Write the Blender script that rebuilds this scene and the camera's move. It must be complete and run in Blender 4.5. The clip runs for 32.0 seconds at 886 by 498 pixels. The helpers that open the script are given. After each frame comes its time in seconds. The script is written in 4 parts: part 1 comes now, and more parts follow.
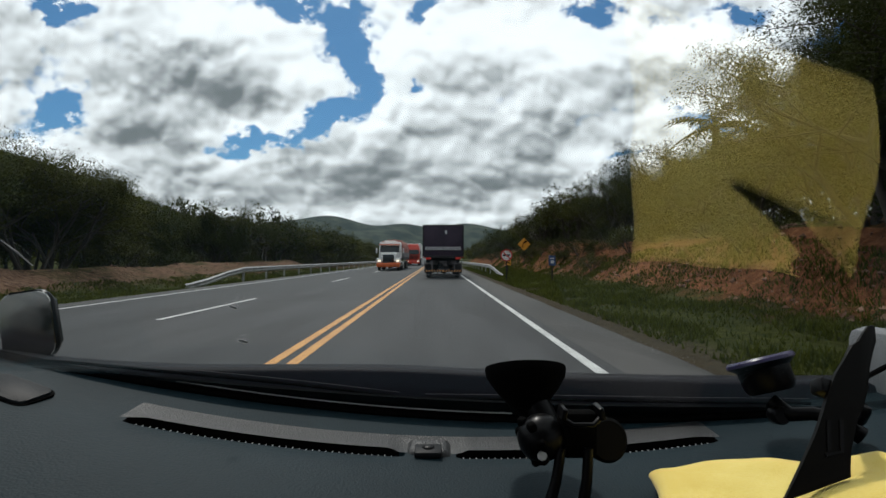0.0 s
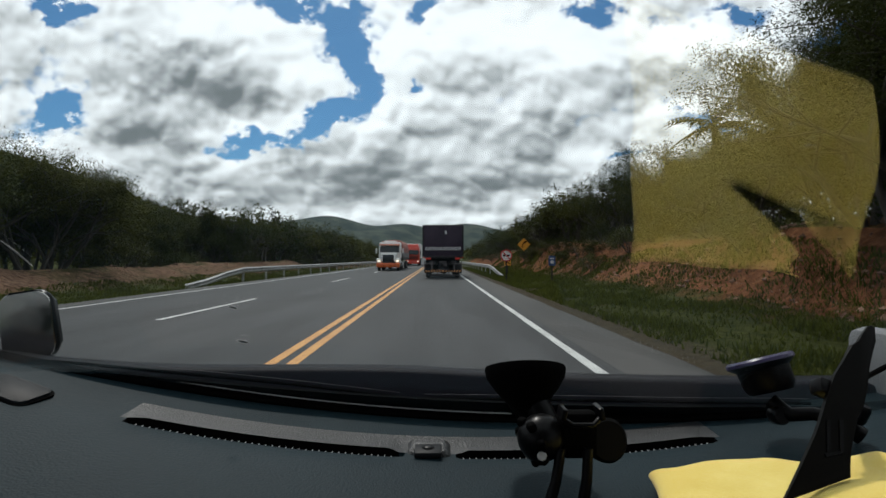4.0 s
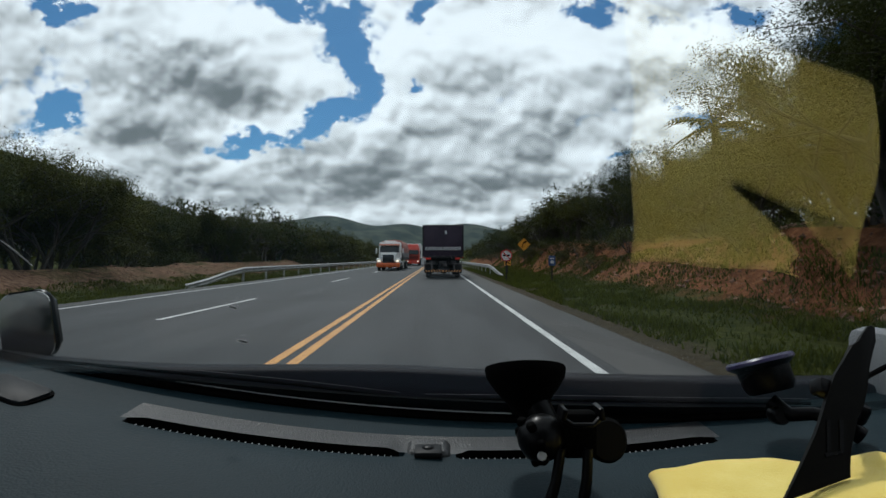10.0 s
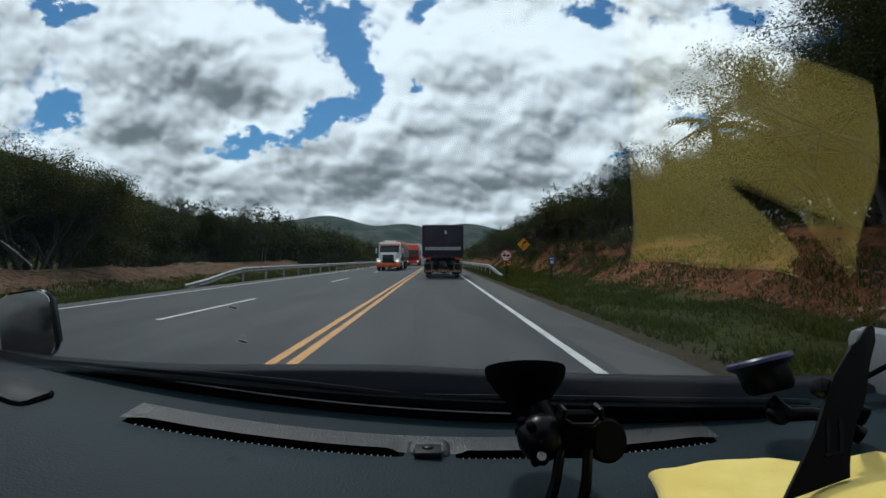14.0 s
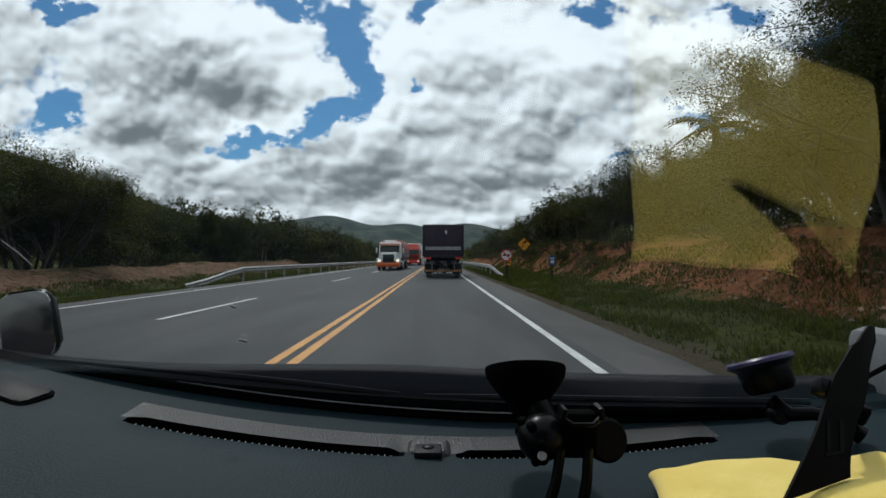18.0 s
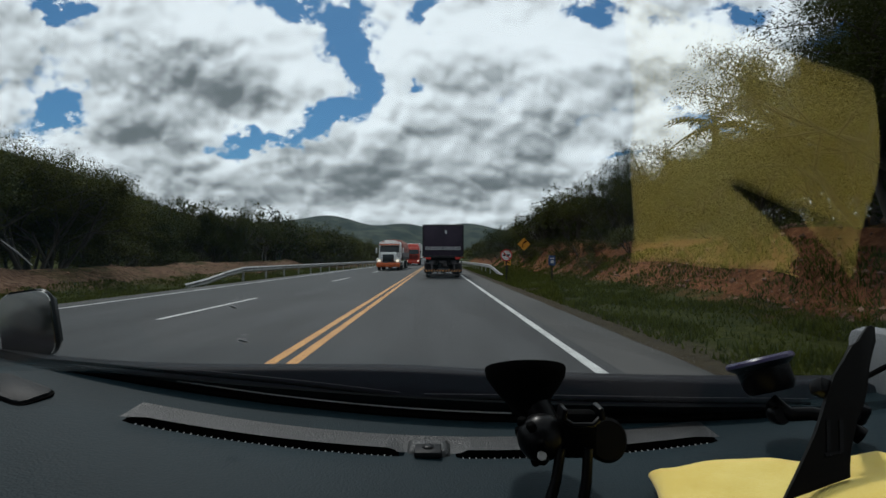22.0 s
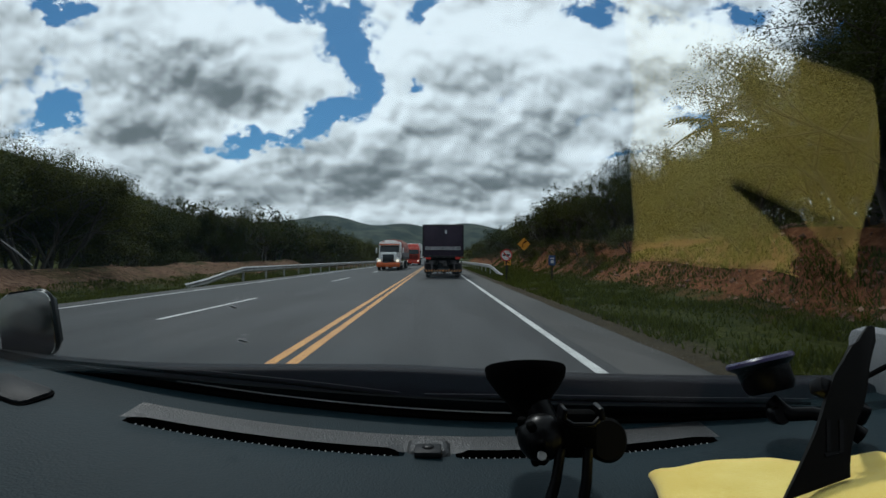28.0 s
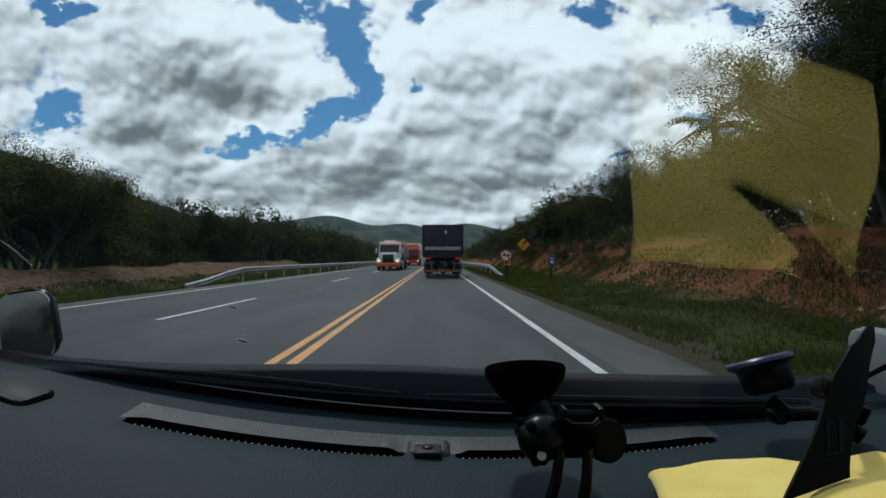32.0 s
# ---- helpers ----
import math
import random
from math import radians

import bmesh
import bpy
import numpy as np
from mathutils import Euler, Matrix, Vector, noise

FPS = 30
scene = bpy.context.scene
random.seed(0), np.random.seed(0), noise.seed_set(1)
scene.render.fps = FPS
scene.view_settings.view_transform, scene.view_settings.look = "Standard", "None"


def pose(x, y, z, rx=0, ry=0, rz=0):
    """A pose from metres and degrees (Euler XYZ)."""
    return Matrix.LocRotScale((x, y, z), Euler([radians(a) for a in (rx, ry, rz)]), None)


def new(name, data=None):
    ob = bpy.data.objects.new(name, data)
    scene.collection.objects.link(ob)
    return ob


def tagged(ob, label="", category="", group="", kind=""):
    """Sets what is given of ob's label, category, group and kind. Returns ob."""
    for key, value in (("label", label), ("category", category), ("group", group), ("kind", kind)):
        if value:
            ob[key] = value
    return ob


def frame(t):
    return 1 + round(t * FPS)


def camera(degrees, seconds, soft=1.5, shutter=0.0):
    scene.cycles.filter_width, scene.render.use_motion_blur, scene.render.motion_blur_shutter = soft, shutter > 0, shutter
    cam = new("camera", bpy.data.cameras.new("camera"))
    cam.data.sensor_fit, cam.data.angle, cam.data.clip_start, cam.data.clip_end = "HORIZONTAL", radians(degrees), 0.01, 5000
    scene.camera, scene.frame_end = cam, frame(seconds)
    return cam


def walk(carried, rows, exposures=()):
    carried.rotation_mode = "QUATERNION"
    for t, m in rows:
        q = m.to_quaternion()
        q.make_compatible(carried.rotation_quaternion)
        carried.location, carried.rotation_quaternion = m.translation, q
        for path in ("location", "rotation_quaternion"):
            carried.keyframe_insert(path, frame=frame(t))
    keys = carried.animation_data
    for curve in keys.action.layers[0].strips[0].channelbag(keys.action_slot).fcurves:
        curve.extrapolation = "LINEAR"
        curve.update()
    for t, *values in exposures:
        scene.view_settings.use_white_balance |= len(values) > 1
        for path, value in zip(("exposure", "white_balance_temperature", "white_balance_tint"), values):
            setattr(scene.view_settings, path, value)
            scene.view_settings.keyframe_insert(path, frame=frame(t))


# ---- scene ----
# The view from a car's dashboard on a two-way highway: the car stands in its lane, its camera fixed behind the windscreen,
# which trembles a little. x to the right, y ahead along the road, z up; the road surface is z = 0, the camera is 1.25 m above it.
cam = camera(80.0, 32.0)


def shake(t):
    """Small tremble of the mount."""
    return pose(0, 0, 1.25, 91.04 + 0.02 * math.sin(5.1 * t), 0.02 * math.sin(3.3 * t + 1), -0.67 + 0.02 * math.sin(4.2 * t + 2))


# the clip's camera starts a little brighter and closes down as it drives out of the cutting
walk(cam, [(i * 0.5, shake(i * 0.5)) for i in range(65)], [(0, 0.10, 6500, 10), (7, 0.05, 6450, 10), (9, -0.02, 6300, 9), (12, -0.12, 6000, 7), (14, -0.10, 6000, 7), (17, -0.05, 6250, 9), (20, -0.10, 6250, 9), (22, -0.20, 6300, 9),
       (24, -0.25, 6500, 10), (27, -0.20, 6050, 6), (32, -0.18, 6000, 6)])

# ---- sky, sun ----
SUN_EL, SUN_AZ = radians(54), radians(-14)  # above the horizon; from straight ahead towards the left
sun = new("sun", bpy.data.lights.new("sun", "SUN"))
sun.data.energy, sun.data.angle, sun.data.color = 1.8, radians(4.0), (1.0, 0.97, 0.91)
to_sun = Vector((math.sin(SUN_AZ) * math.cos(SUN_EL), math.cos(SUN_AZ) * math.cos(SUN_EL), math.sin(SUN_EL)))
sun.rotation_euler = to_sun.to_track_quat("Z", "Y").to_euler()


class Nodes:
    """Short spelling for node trees."""

    def __init__(self, tree):
        self.tree = tree

    def put(self, kind, ins=(), **settings):
        n = self.tree.nodes.new(kind)
        if "operation" in settings:
            n.operation = settings["operation"]
        if settings.get("use_clamp"):
            n.use_clamp = True
        if "data_type" in settings:
            n.data_type = settings["data_type"]
        if "interpolation_type" in settings:
            n.interpolation_type = settings["interpolation_type"]
        if "feature" in settings:
            n.feature = settings["feature"]
        if "node_tree" in settings:
            n.node_tree = settings["node_tree"]
        for key, value in dict(ins).items():
            self.feed(n.inputs[key], value)
        return n

    def feed(self, socket, value):
        if isinstance(value, bpy.types.NodeSocket):
            self.tree.links.new(value, socket)
        else:
            socket.default_value = value

    def math(self, op, a, b=0.0, c=0.0, clamp=False):
        return self.put("ShaderNodeMath", {0: a, 1: b, 2: c}, operation=op, use_clamp=clamp).outputs[0]

    def vec(self, op, a, b=(0, 0, 0)):
        n = self.put("ShaderNodeVectorMath", {0: a}, operation=op)
        if op == "SCALE":
            self.feed(n.inputs["Scale"], b)
        else:
            self.feed(n.inputs[1], b)
        return n.outputs["Value" if op in ("LENGTH", "DISTANCE", "DOT_PRODUCT") else "Vector"]

    def ramp(self, value, stops, mode="LINEAR"):
        n = self.put("ShaderNodeValToRGB", {0: value})
        n.color_ramp.interpolation = mode
        while len(n.color_ramp.elements) < len(stops):
            n.color_ramp.elements.new(0.5)
        for e, (p, c) in zip(n.color_ramp.elements, stops):
            e.position = p
            e.color = (c, c, c, 1) if isinstance(c, (int, float)) else (*c, 1)
        return n.outputs[0]

    def mix(self, f, a, b):
        n = self.put("ShaderNodeMix", data_type="RGBA")
        self.feed(n.inputs["Factor"], f)
        for key, value in (("A", a), ("B", b)):
            s = [i for i in n.inputs if i.name == key and i.type == "RGBA"][0]
            self.feed(s, value if isinstance(value, bpy.types.NodeSocket) else (*value, 1))
        return [o for o in n.outputs if o.type == "RGBA"][0]

    def span(self, value, a, b, c=0.0, d=1.0):
        return self.put("ShaderNodeMapRange", {0: value, 1: a, 2: b, 3: c, 4: d}, interpolation_type="SMOOTHSTEP").outputs[0]


# The cumulus sky is laid out on a flat sheet ahead: u to the right and v up, as slopes of the line of sight.
# Blue holes: u, v, half-widths, tilt in degrees, depth.
HOLES = [(-0.71, 0.278, 0.038, 0.033, 0, 0.80), (-0.350, 0.222, 0.075, 0.022, 14, 0.80), (-0.205, 0.262, 0.050, 0.020, 26, 0.75), (-0.138, 0.355, 0.028, 0.055, 12, 0.80), (-0.180, 0.430, 0.036, 0.045, 25, 0.78),
         (-0.27, 0.476, 0.050, 0.026, 0, 0.7), (-0.035, 0.325, 0.026, 0.012, 0, 0.50), (-0.715, 0.475, 0.055, 0.022, 0, 0.65), (-0.02, 0.472, 0.05, 0.020, 25, 0.5), (0.31, 0.482, 0.060, 0.024, 0, 0.65), (0.80, 0.40, 0.06, 0.045, -25, 0.70),
         (0.54, 0.262, 0.085, 0.014, -8, 0.50), (0.36, 0.193, 0.055, 0.009, -6, 0.40), (0.82, 0.165, 0.07, 0.022, 0, 0.6), (0.15, 0.205, 0.04, 0.008, 0, 0.35), (0.58, 0.47, 0.05, 0.02, 0, 0.35), (1.3, 0.4, 0.25, 0.12, 0, 0.6), (-1.4, 0.5, 0.25, 0.12, 0, 0.6)]
# Grey cloud bases: u, v, half-widths, weight.
BASES = [(-0.50, 0.355, 0.15, 0.060, 0.85), (-0.36, 0.300, 0.11, 0.035, 0.55), (-0.55, 0.240, 0.085, 0.040, 0.70), (-0.16, 0.170, 0.16, 0.045, 0.60), (0.02, 0.130, 0.20, 0.030, 0.45), (-0.45, 0.120, 0.12, 0.02, 0.35),
         (0.25, 0.270, 0.17, 0.040, 0.45), (0.42, 0.345, 0.17, 0.035, 0.40), (0.30, 0.140, 0.20, 0.025, 0.45), (0.62, 0.220, 0.16, 0.030, 0.35), (-0.78, 0.39, 0.07, 0.05, 0.35), (0.06, 0.33, 0.10, 0.03, 0.3)]
# Sunlit heads: u, v, half-widths, weight.
HEADS = [(-0.27, 0.345, 0.07, 0.055, 0.55), (-0.33, 0.47, 0.30, 0.05, 0.60), (-0.50, 0.430, 0.10, 0.025, 0.35), (-0.08, 0.385, 0.06, 0.055, 0.55), (-0.17, 0.275, 0.14, 0.035, 0.50), (0.12, 0.43, 0.22, 0.07, 0.55),
         (0.50, 0.440, 0.25, 0.045, 0.40), (-0.70, 0.22, 0.10, 0.035, 0.30), (0.42, 0.10, 0.3, 0.02, 0.2), (-0.35, 0.185, 0.10, 0.025, 0.35), (-0.05, 0.12, 0.04, 0.012, 0.45), (0.72, 0.28, 0.12, 0.03, 0.35), (-0.2, 0.085, 0.5, 0.010, 0.12)]

world = bpy.data.worlds.new("sky")
scene.world, world.use_nodes = world, True
world.node_tree.nodes.clear()


def oval(n, u, v, spot):
    """A soft oval on the sheet, 1 at its middle."""
    cu, cv, ru, rv, tilt = spot
    c, k = math.cos(radians(tilt)), math.sin(radians(tilt))
    du, dv = n.math("SUBTRACT", u, cu), n.math("SUBTRACT", v, cv)
    a = n.math("ADD", n.math("MULTIPLY", du, c / ru), n.math("MULTIPLY", dv, k / ru))
    b = n.math("ADD", n.math("MULTIPLY", du, -k / rv), n.math("MULTIPLY", dv, c / rv))
    r2 = n.math("MULTIPLY_ADD", a, a, n.math("MULTIPLY", b, b))
    return n.math("POWER", 2.72, n.math("MULTIPLY", r2, -1.0))


billow = bpy.data.node_groups.new("cloud_billows", "ShaderNodeTree")
billow.interface.new_socket("Place", in_out="INPUT", socket_type="NodeSocketVector")
billow.interface.new_socket("Height", in_out="OUTPUT", socket_type="NodeSocketFloat")
g = Nodes(billow)
sheet = g.put("NodeGroupInput").outputs[0]
swirl = g.put("ShaderNodeTexNoise", {"Vector": sheet, "Scale": 9.0, "Detail": 4.0, "Roughness": 0.6}).outputs["Color"]
bent = g.vec("ADD", sheet, g.vec("SCALE", g.vec("SUBTRACT", swirl, (0.5, 0.5, 0.5)), 0.075))
tall = 0.0
for size, amount in ((5.5, 0.50), (12.5, 0.34), (29.0, 0.16), (60.0, 0.05)):
    puff = g.put("ShaderNodeTexVoronoi", {"Vector": bent, "Scale": size, "Smoothness": 0.45}, feature="SMOOTH_F1").outputs["Distance"]
    tall = g.math("ADD", tall, g.math("MULTIPLY", g.math("SUBTRACT", 0.45, g.math("MULTIPLY", puff, puff)), amount))
g.put("NodeGroupOutput", {0: tall})

w = Nodes(world.node_tree)
toward = w.put("ShaderNodeTexCoord").outputs["Generated"]
axes = w.put("ShaderNodeSeparateXYZ", {0: toward})
height = axes.outputs[2]
ahead = w.math("ADD", w.math("ABSOLUTE", axes.outputs[1]), 0.0001)
ahead = w.math("MAXIMUM", ahead, 0.25)
u, v = w.math("DIVIDE", axes.outputs[0], ahead), w.math("DIVIDE", height, ahead)
# towards the horizon the clouds lie in flatter rows
squash = w.math("ADD", v, w.math("MULTIPLY", w.math("POWER", 2.72, w.math("MULTIPLY", v, -9.0)), -0.10))
squash = w.math("MULTIPLY", squash, 1.25)
place = w.put("ShaderNodeCombineXYZ", {0: u, 1: squash, 2: w.math("MULTIPLY", w.math("SIGN", axes.outputs[1]), 0.3)}).outputs[0]
puffs = w.put("ShaderNodeGroup", {0: place}, node_tree=billow).outputs[0]
lit_side = w.put("ShaderNodeGroup", {0: w.vec("ADD", place, (-0.008, 0.022, 0.0))}, node_tree=billow).outputs[0]
broad = w.put("ShaderNodeTexNoise", {"Vector": place, "Scale": 5.0, "Detail": 6.0, "Roughness": 0.55}).outputs[0]
ragged = w.put("ShaderNodeTexNoise", {"Vector": place, "Scale": 11.0, "Detail": 8.0, "Roughness": 0.66}).outputs["Color"]
frayed = w.put("ShaderNodeSeparateXYZ", {0: w.vec("SCALE", w.vec("SUBTRACT", ragged, (0.5, 0.5, 0.5)), 0.15)})
ru, rv = w.math("ADD", u, frayed.outputs[0]), w.math("ADD", v, frayed.outputs[1])
density = w.math("ADD", w.math("MULTIPLY", puffs, 0.75), w.math("MULTIPLY", w.math("SUBTRACT", broad, 0.5), 0.7))
wisps = w.put("ShaderNodeTexNoise", {"Vector": place, "Scale": 34.0, "Detail": 5.0, "Roughness": 0.62}).outputs[0]
density = w.math("ADD", density, w.math("MULTIPLY", w.math("SUBTRACT", wisps, 0.5), 0.55))
density = w.math("ADD", density, w.span(v, 0.05, 0.30, 0.40, 0.20))
for cu, cv, hu, hv, tilt, depth in HOLES:
    density = w.math("SUBTRACT", density, w.math("MULTIPLY", oval(w, ru, rv, (cu, cv, hu * 1.08, hv * 1.08, tilt)), depth))
cover = w.span(density, -0.06, 0.20)
shade = w.math("MULTIPLY", w.math("SUBTRACT", puffs, lit_side), 2.3)
shade = w.math("ADD", shade, w.math("MULTIPLY", w.math("SUBTRACT", 0.5, broad), 0.75))
for cu, cv, hu, hv, weight in BASES:
    shade = w.math("SUBTRACT", shade, w.math("MULTIPLY", oval(w, w.math("MULTIPLY_ADD", frayed.outputs[0], 0.7, u), w.math("MULTIPLY_ADD", frayed.outputs[1], 0.7, v), (cu, cv, hu, hv, 0)), weight * 0.62))
for cu, cv, hu, hv, weight in HEADS:
    shade = w.math("ADD", shade, w.math("MULTIPLY", oval(w, ru, rv, (cu, cv, hu, hv, 0)), weight * 0.62))
shade = w.math("ADD", shade, w.span(density, 0.0, 0.45, 0.22, 0.0))
shade = w.math("ADD", shade, w.span(v, 0.04, 0.45, 0.53, 0.64))
light = w.span(shade, -0.10, 1.10)
cloud = w.mix(light, (0.205, 0.235, 0.250), (1.18, 1.24, 1.28))
# clouds scatter the sun forwards: those turned away from it are greyer
glow = w.span(w.vec("DOT_PRODUCT", toward, tuple(to_sun)), -0.35, 0.45, 0.50, 1.0)
cloud = w.vec("SCALE", cloud, glow)
sky = w.put("ShaderNodeTexSky")
sky.sky_type, sky.sun_disc, sky.sun_elevation, sky.sun_rotation, sky.altitude = "NISHITA", False, SUN_EL, SUN_AZ, 400.0
blue = w.vec("MULTIPLY", sky.outputs[0], (0.034, 0.062, 0.080))
ground_tone = w.span(height, -0.06, 0.0)
both = w.mix(cover, blue, cloud)
both = w.mix(ground_tone, (0.06, 0.07, 0.04), both)
w.put("ShaderNodeOutputWorld", {0: w.put("ShaderNodeBackground", {0: both, 1: 1.0}).outputs[0]})

# ---- materials ----


def material(name, dark, pale, rough=0.7, metal=0.0, scale=8.0, fine=0.0, bump=0.2, relief=0.01, coat=0.0, islands=0.0, pick=0.0, sheen=0.0, lit=0.0, stretch=(1, 1, 1), translucent=0.0, spec=0.5):
    """Two tones mixed by coarse and fine noise, with fine relief."""
    m = bpy.data.materials.new(name)
    m.use_nodes = True
    m.node_tree.nodes.clear()
    n = Nodes(m.node_tree)
    at = n.vec("MULTIPLY", n.put("ShaderNodeTexCoord").outputs["Object"], stretch)
    a = n.put("ShaderNodeTexNoise", {"Vector": at, "Scale": scale, "Detail": 5.0, "Roughness": 0.6}).outputs[0]
    b = n.put("ShaderNodeTexNoise", {"Vector": at, "Scale": fine or scale * 14, "Detail": 3.0}).outputs[0]
    f = n.math("ADD", n.math("MULTIPLY", a, 0.65), n.math("MULTIPLY", b, 0.35))
    if islands:
        f = n.math("ADD", f, n.math("MULTIPLY", n.math("SUBTRACT", n.put("ShaderNodeNewGeometry").outputs["Random Per Island"], 0.5), islands))
    if pick:
        f = n.math("ADD", f, n.math("MULTIPLY", n.math("SUBTRACT", n.put("ShaderNodeObjectInfo").outputs["Random"], 0.5), pick))
    colour = n.mix(n.span(f, 0.3, 0.7), dark, pale)
    s = n.put("ShaderNodeBsdfPrincipled", {"Base Color": colour, "Metallic": metal, "Coat Weight": coat, "Sheen Weight": sheen, "Specular IOR Level": spec,
                                           "Roughness": n.math("ADD", n.math("MULTIPLY", n.math("SUBTRACT", b, 0.5), 0.2), rough, clamp=True)})
    if lit:
        n.feed(s.inputs["Emission Color"], colour)
        s.inputs["Emission Strength"].default_value = lit
    if bump:
        n.feed(s.inputs["Normal"], n.put("ShaderNodeBump", {"Height": b, "Strength": bump, "Distance": relief}).outputs[0])
    out = s.outputs[0]
    if translucent:
        t = n.put("ShaderNodeBsdfTranslucent", {"Color": n.mix(0.4, colour, (0.30, 0.34, 0.06))}).outputs[0]
        out = n.put("ShaderNodeMixShader", {0: translucent, 1: out, 2: t}).outputs[0]
    n.put("ShaderNodeOutputMaterial", {0: out})
    return m


M = {}
M["asphalt"] = material("asphalt", (0.009, 0.0098, 0.0110), (0.043, 0.0445, 0.047), 0.75, scale=0.9, fine=38, bump=1.0, relief=0.008, stretch=(1, 0.12, 1), spec=0.30)
M["shoulder"] = material("shoulder_asphalt", (0.026, 0.025, 0.024), (0.062, 0.058, 0.054), 0.85, scale=0.9, fine=40, bump=0.6, relief=0.01, stretch=(1, 0.3, 1))
M["yellow_line"] = material("yellow_road_paint", (0.42, 0.17, 0.02), (0.62, 0.29, 0.045), 0.6, scale=1.5, fine=50, bump=0.3, relief=0.003)
M["white_line"] = material("white_road_paint", (0.36, 0.36, 0.35), (0.62, 0.62, 0.6), 0.6, scale=1.5, fine=50, bump=0.3, relief=0.003)
M["grass"] = material("verge_grass", (0.016, 0.023, 0.005), (0.062, 0.070, 0.013), 0.9, scale=0.6, islands=0.5, bump=0.0, translucent=0.2, spec=0.10)
M["red_earth"] = material("red_earth", (0.13, 0.05, 0.022), (0.34, 0.15, 0.07), 0.95, scale=0.5, fine=9, bump=0.9, relief=0.08, spec=0.10)
M["pale_earth"] = material("pale_sandy_earth", (0.22, 0.13, 0.085), (0.42, 0.29, 0.2), 0.95, scale=0.6, fine=9, bump=0.8, relief=0.05)
M["leaf_dark"] = material("dark_leaf", (0.011, 0.017, 0.006), (0.038, 0.046, 0.013), 0.7, scale=0.9, islands=0.35, bump=0.0, pick=0.3, translucent=0.08, spec=0.06)
M["leaf_olive"] = material("olive_leaf", (0.018, 0.021, 0.006), (0.062, 0.064, 0.016), 0.7, scale=0.9, islands=0.35, bump=0.0, pick=0.4, translucent=0.10, spec=0.06)
M["bark"] = material("bark", (0.025, 0.02, 0.016), (0.07, 0.058, 0.046), 0.9, scale=6, bump=0.7, relief=0.02, stretch=(1, 1, 0.2))
M["steel"] = material("galvanised_steel", (0.22, 0.22, 0.22), (0.4, 0.4, 0.39), 0.5, 0.6, scale=2, fine=30, bump=0.1, relief=0.002)
M["dash"] = material("blue_grey_dashboard_vinyl", (0.0062, 0.0150, 0.0195), (0.0105, 0.0225, 0.0285), 0.55, scale=5, fine=330, bump=0.5, relief=0.0018, spec=0.08)
M["panel"] = material("grey_grained_vent_panel", (0.0105, 0.0115, 0.0122), (0.0165, 0.0178, 0.0188), 0.40, scale=8, fine=300, bump=0.8, relief=0.0025, spec=0.40)
M["black"] = material("black_plastic", (0.0015, 0.0015, 0.0018), (0.0032, 0.0032, 0.0036), 0.32, scale=20, bump=0.1, relief=0.001, spec=0.10)
M["matt_black"] = material("matt_black_rubber", (0.0012, 0.0012, 0.0012), (0.003, 0.003, 0.003), 0.8, scale=20, bump=0.2, relief=0.001, spec=0.02)
M["grey_plastic"] = material("pale_grey_plastic", (0.3, 0.3, 0.3), (0.42, 0.42, 0.42), 0.45, scale=20, bump=0.05, relief=0.001)
M["trim"] = material("grey_pillar_trim", (0.13, 0.13, 0.135), (0.19, 0.19, 0.195), 0.7, scale=10, fine=300, bump=0.2, relief=0.001, spec=0.30)
M["cloth"] = material("yellow_microfibre", (0.78, 0.56, 0.09), (0.90, 0.73, 0.21), 0.95, scale=9, fine=700, bump=0.8, relief=0.0015, sheen=0.3)
M["gloss_black"] = material("glossy_black_plastic", (0.0015, 0.0014, 0.0012), (0.0035, 0.003, 0.0024), 0.4, scale=20, bump=0.05, relief=0.001, spec=0.05)
M["lid"] = material("dark_grey_lid", (0.008, 0.009, 0.0105), (0.013, 0.0145, 0.016), 0.5, scale=20, fine=500, bump=0.3, relief=0.001, spec=0.10)
M["red"] = material("red_rubber", (0.3, 0.01, 0.01), (0.42, 0.03, 0.02), 0.5, scale=20)
M["violet"] = material("violet_black_rubber", (0.02, 0.012, 0.05), (0.035, 0.022, 0.085), 0.3, scale=20, bump=0.05, relief=0.001)
M["violet_black"] = material("violet_black_plastic", (0.0025, 0.002, 0.004), (0.005, 0.004, 0.008), 0.6, scale=12, bump=0.1, relief=0.002, spec=0.08)
M["mirror"] = material("mirror_silver", (0.38, 0.375, 0.36), (0.45, 0.44, 0.42), 0.15, 1.0, scale=4, bump=0)
M["car_paint"] = material("silver_car_paint", (0.3, 0.3, 0.31), (0.36, 0.36, 0.37), 0.35, 0.5, scale=3, bump=0, coat=0.6)
M["lining"] = material("grey_headlining", (0.16, 0.16, 0.16), (0.22, 0.22, 0.21), 0.95, scale=10, bump=0.2, relief=0.002)
M["tyre"] = material("tyre_rubber", (0.012, 0.012, 0.012), (0.03, 0.028, 0.026), 0.85, scale=8, bump=0.3, relief=0.004)
M["tarp_dark"] = material("dark_plum_trailer_panel", (0.021, 0.011, 0.025), (0.041, 0.025, 0.046), 0.55, scale=1.2, fine=14, bump=0.15, relief=0.01, stretch=(1, 1, 0.4), spec=0.30)
M["frame_dark"] = material("dirty_black_chassis", (0.010, 0.008, 0.010), (0.028, 0.024, 0.027), 0.7, scale=3, bump=0.3, relief=0.004, spec=0.30)
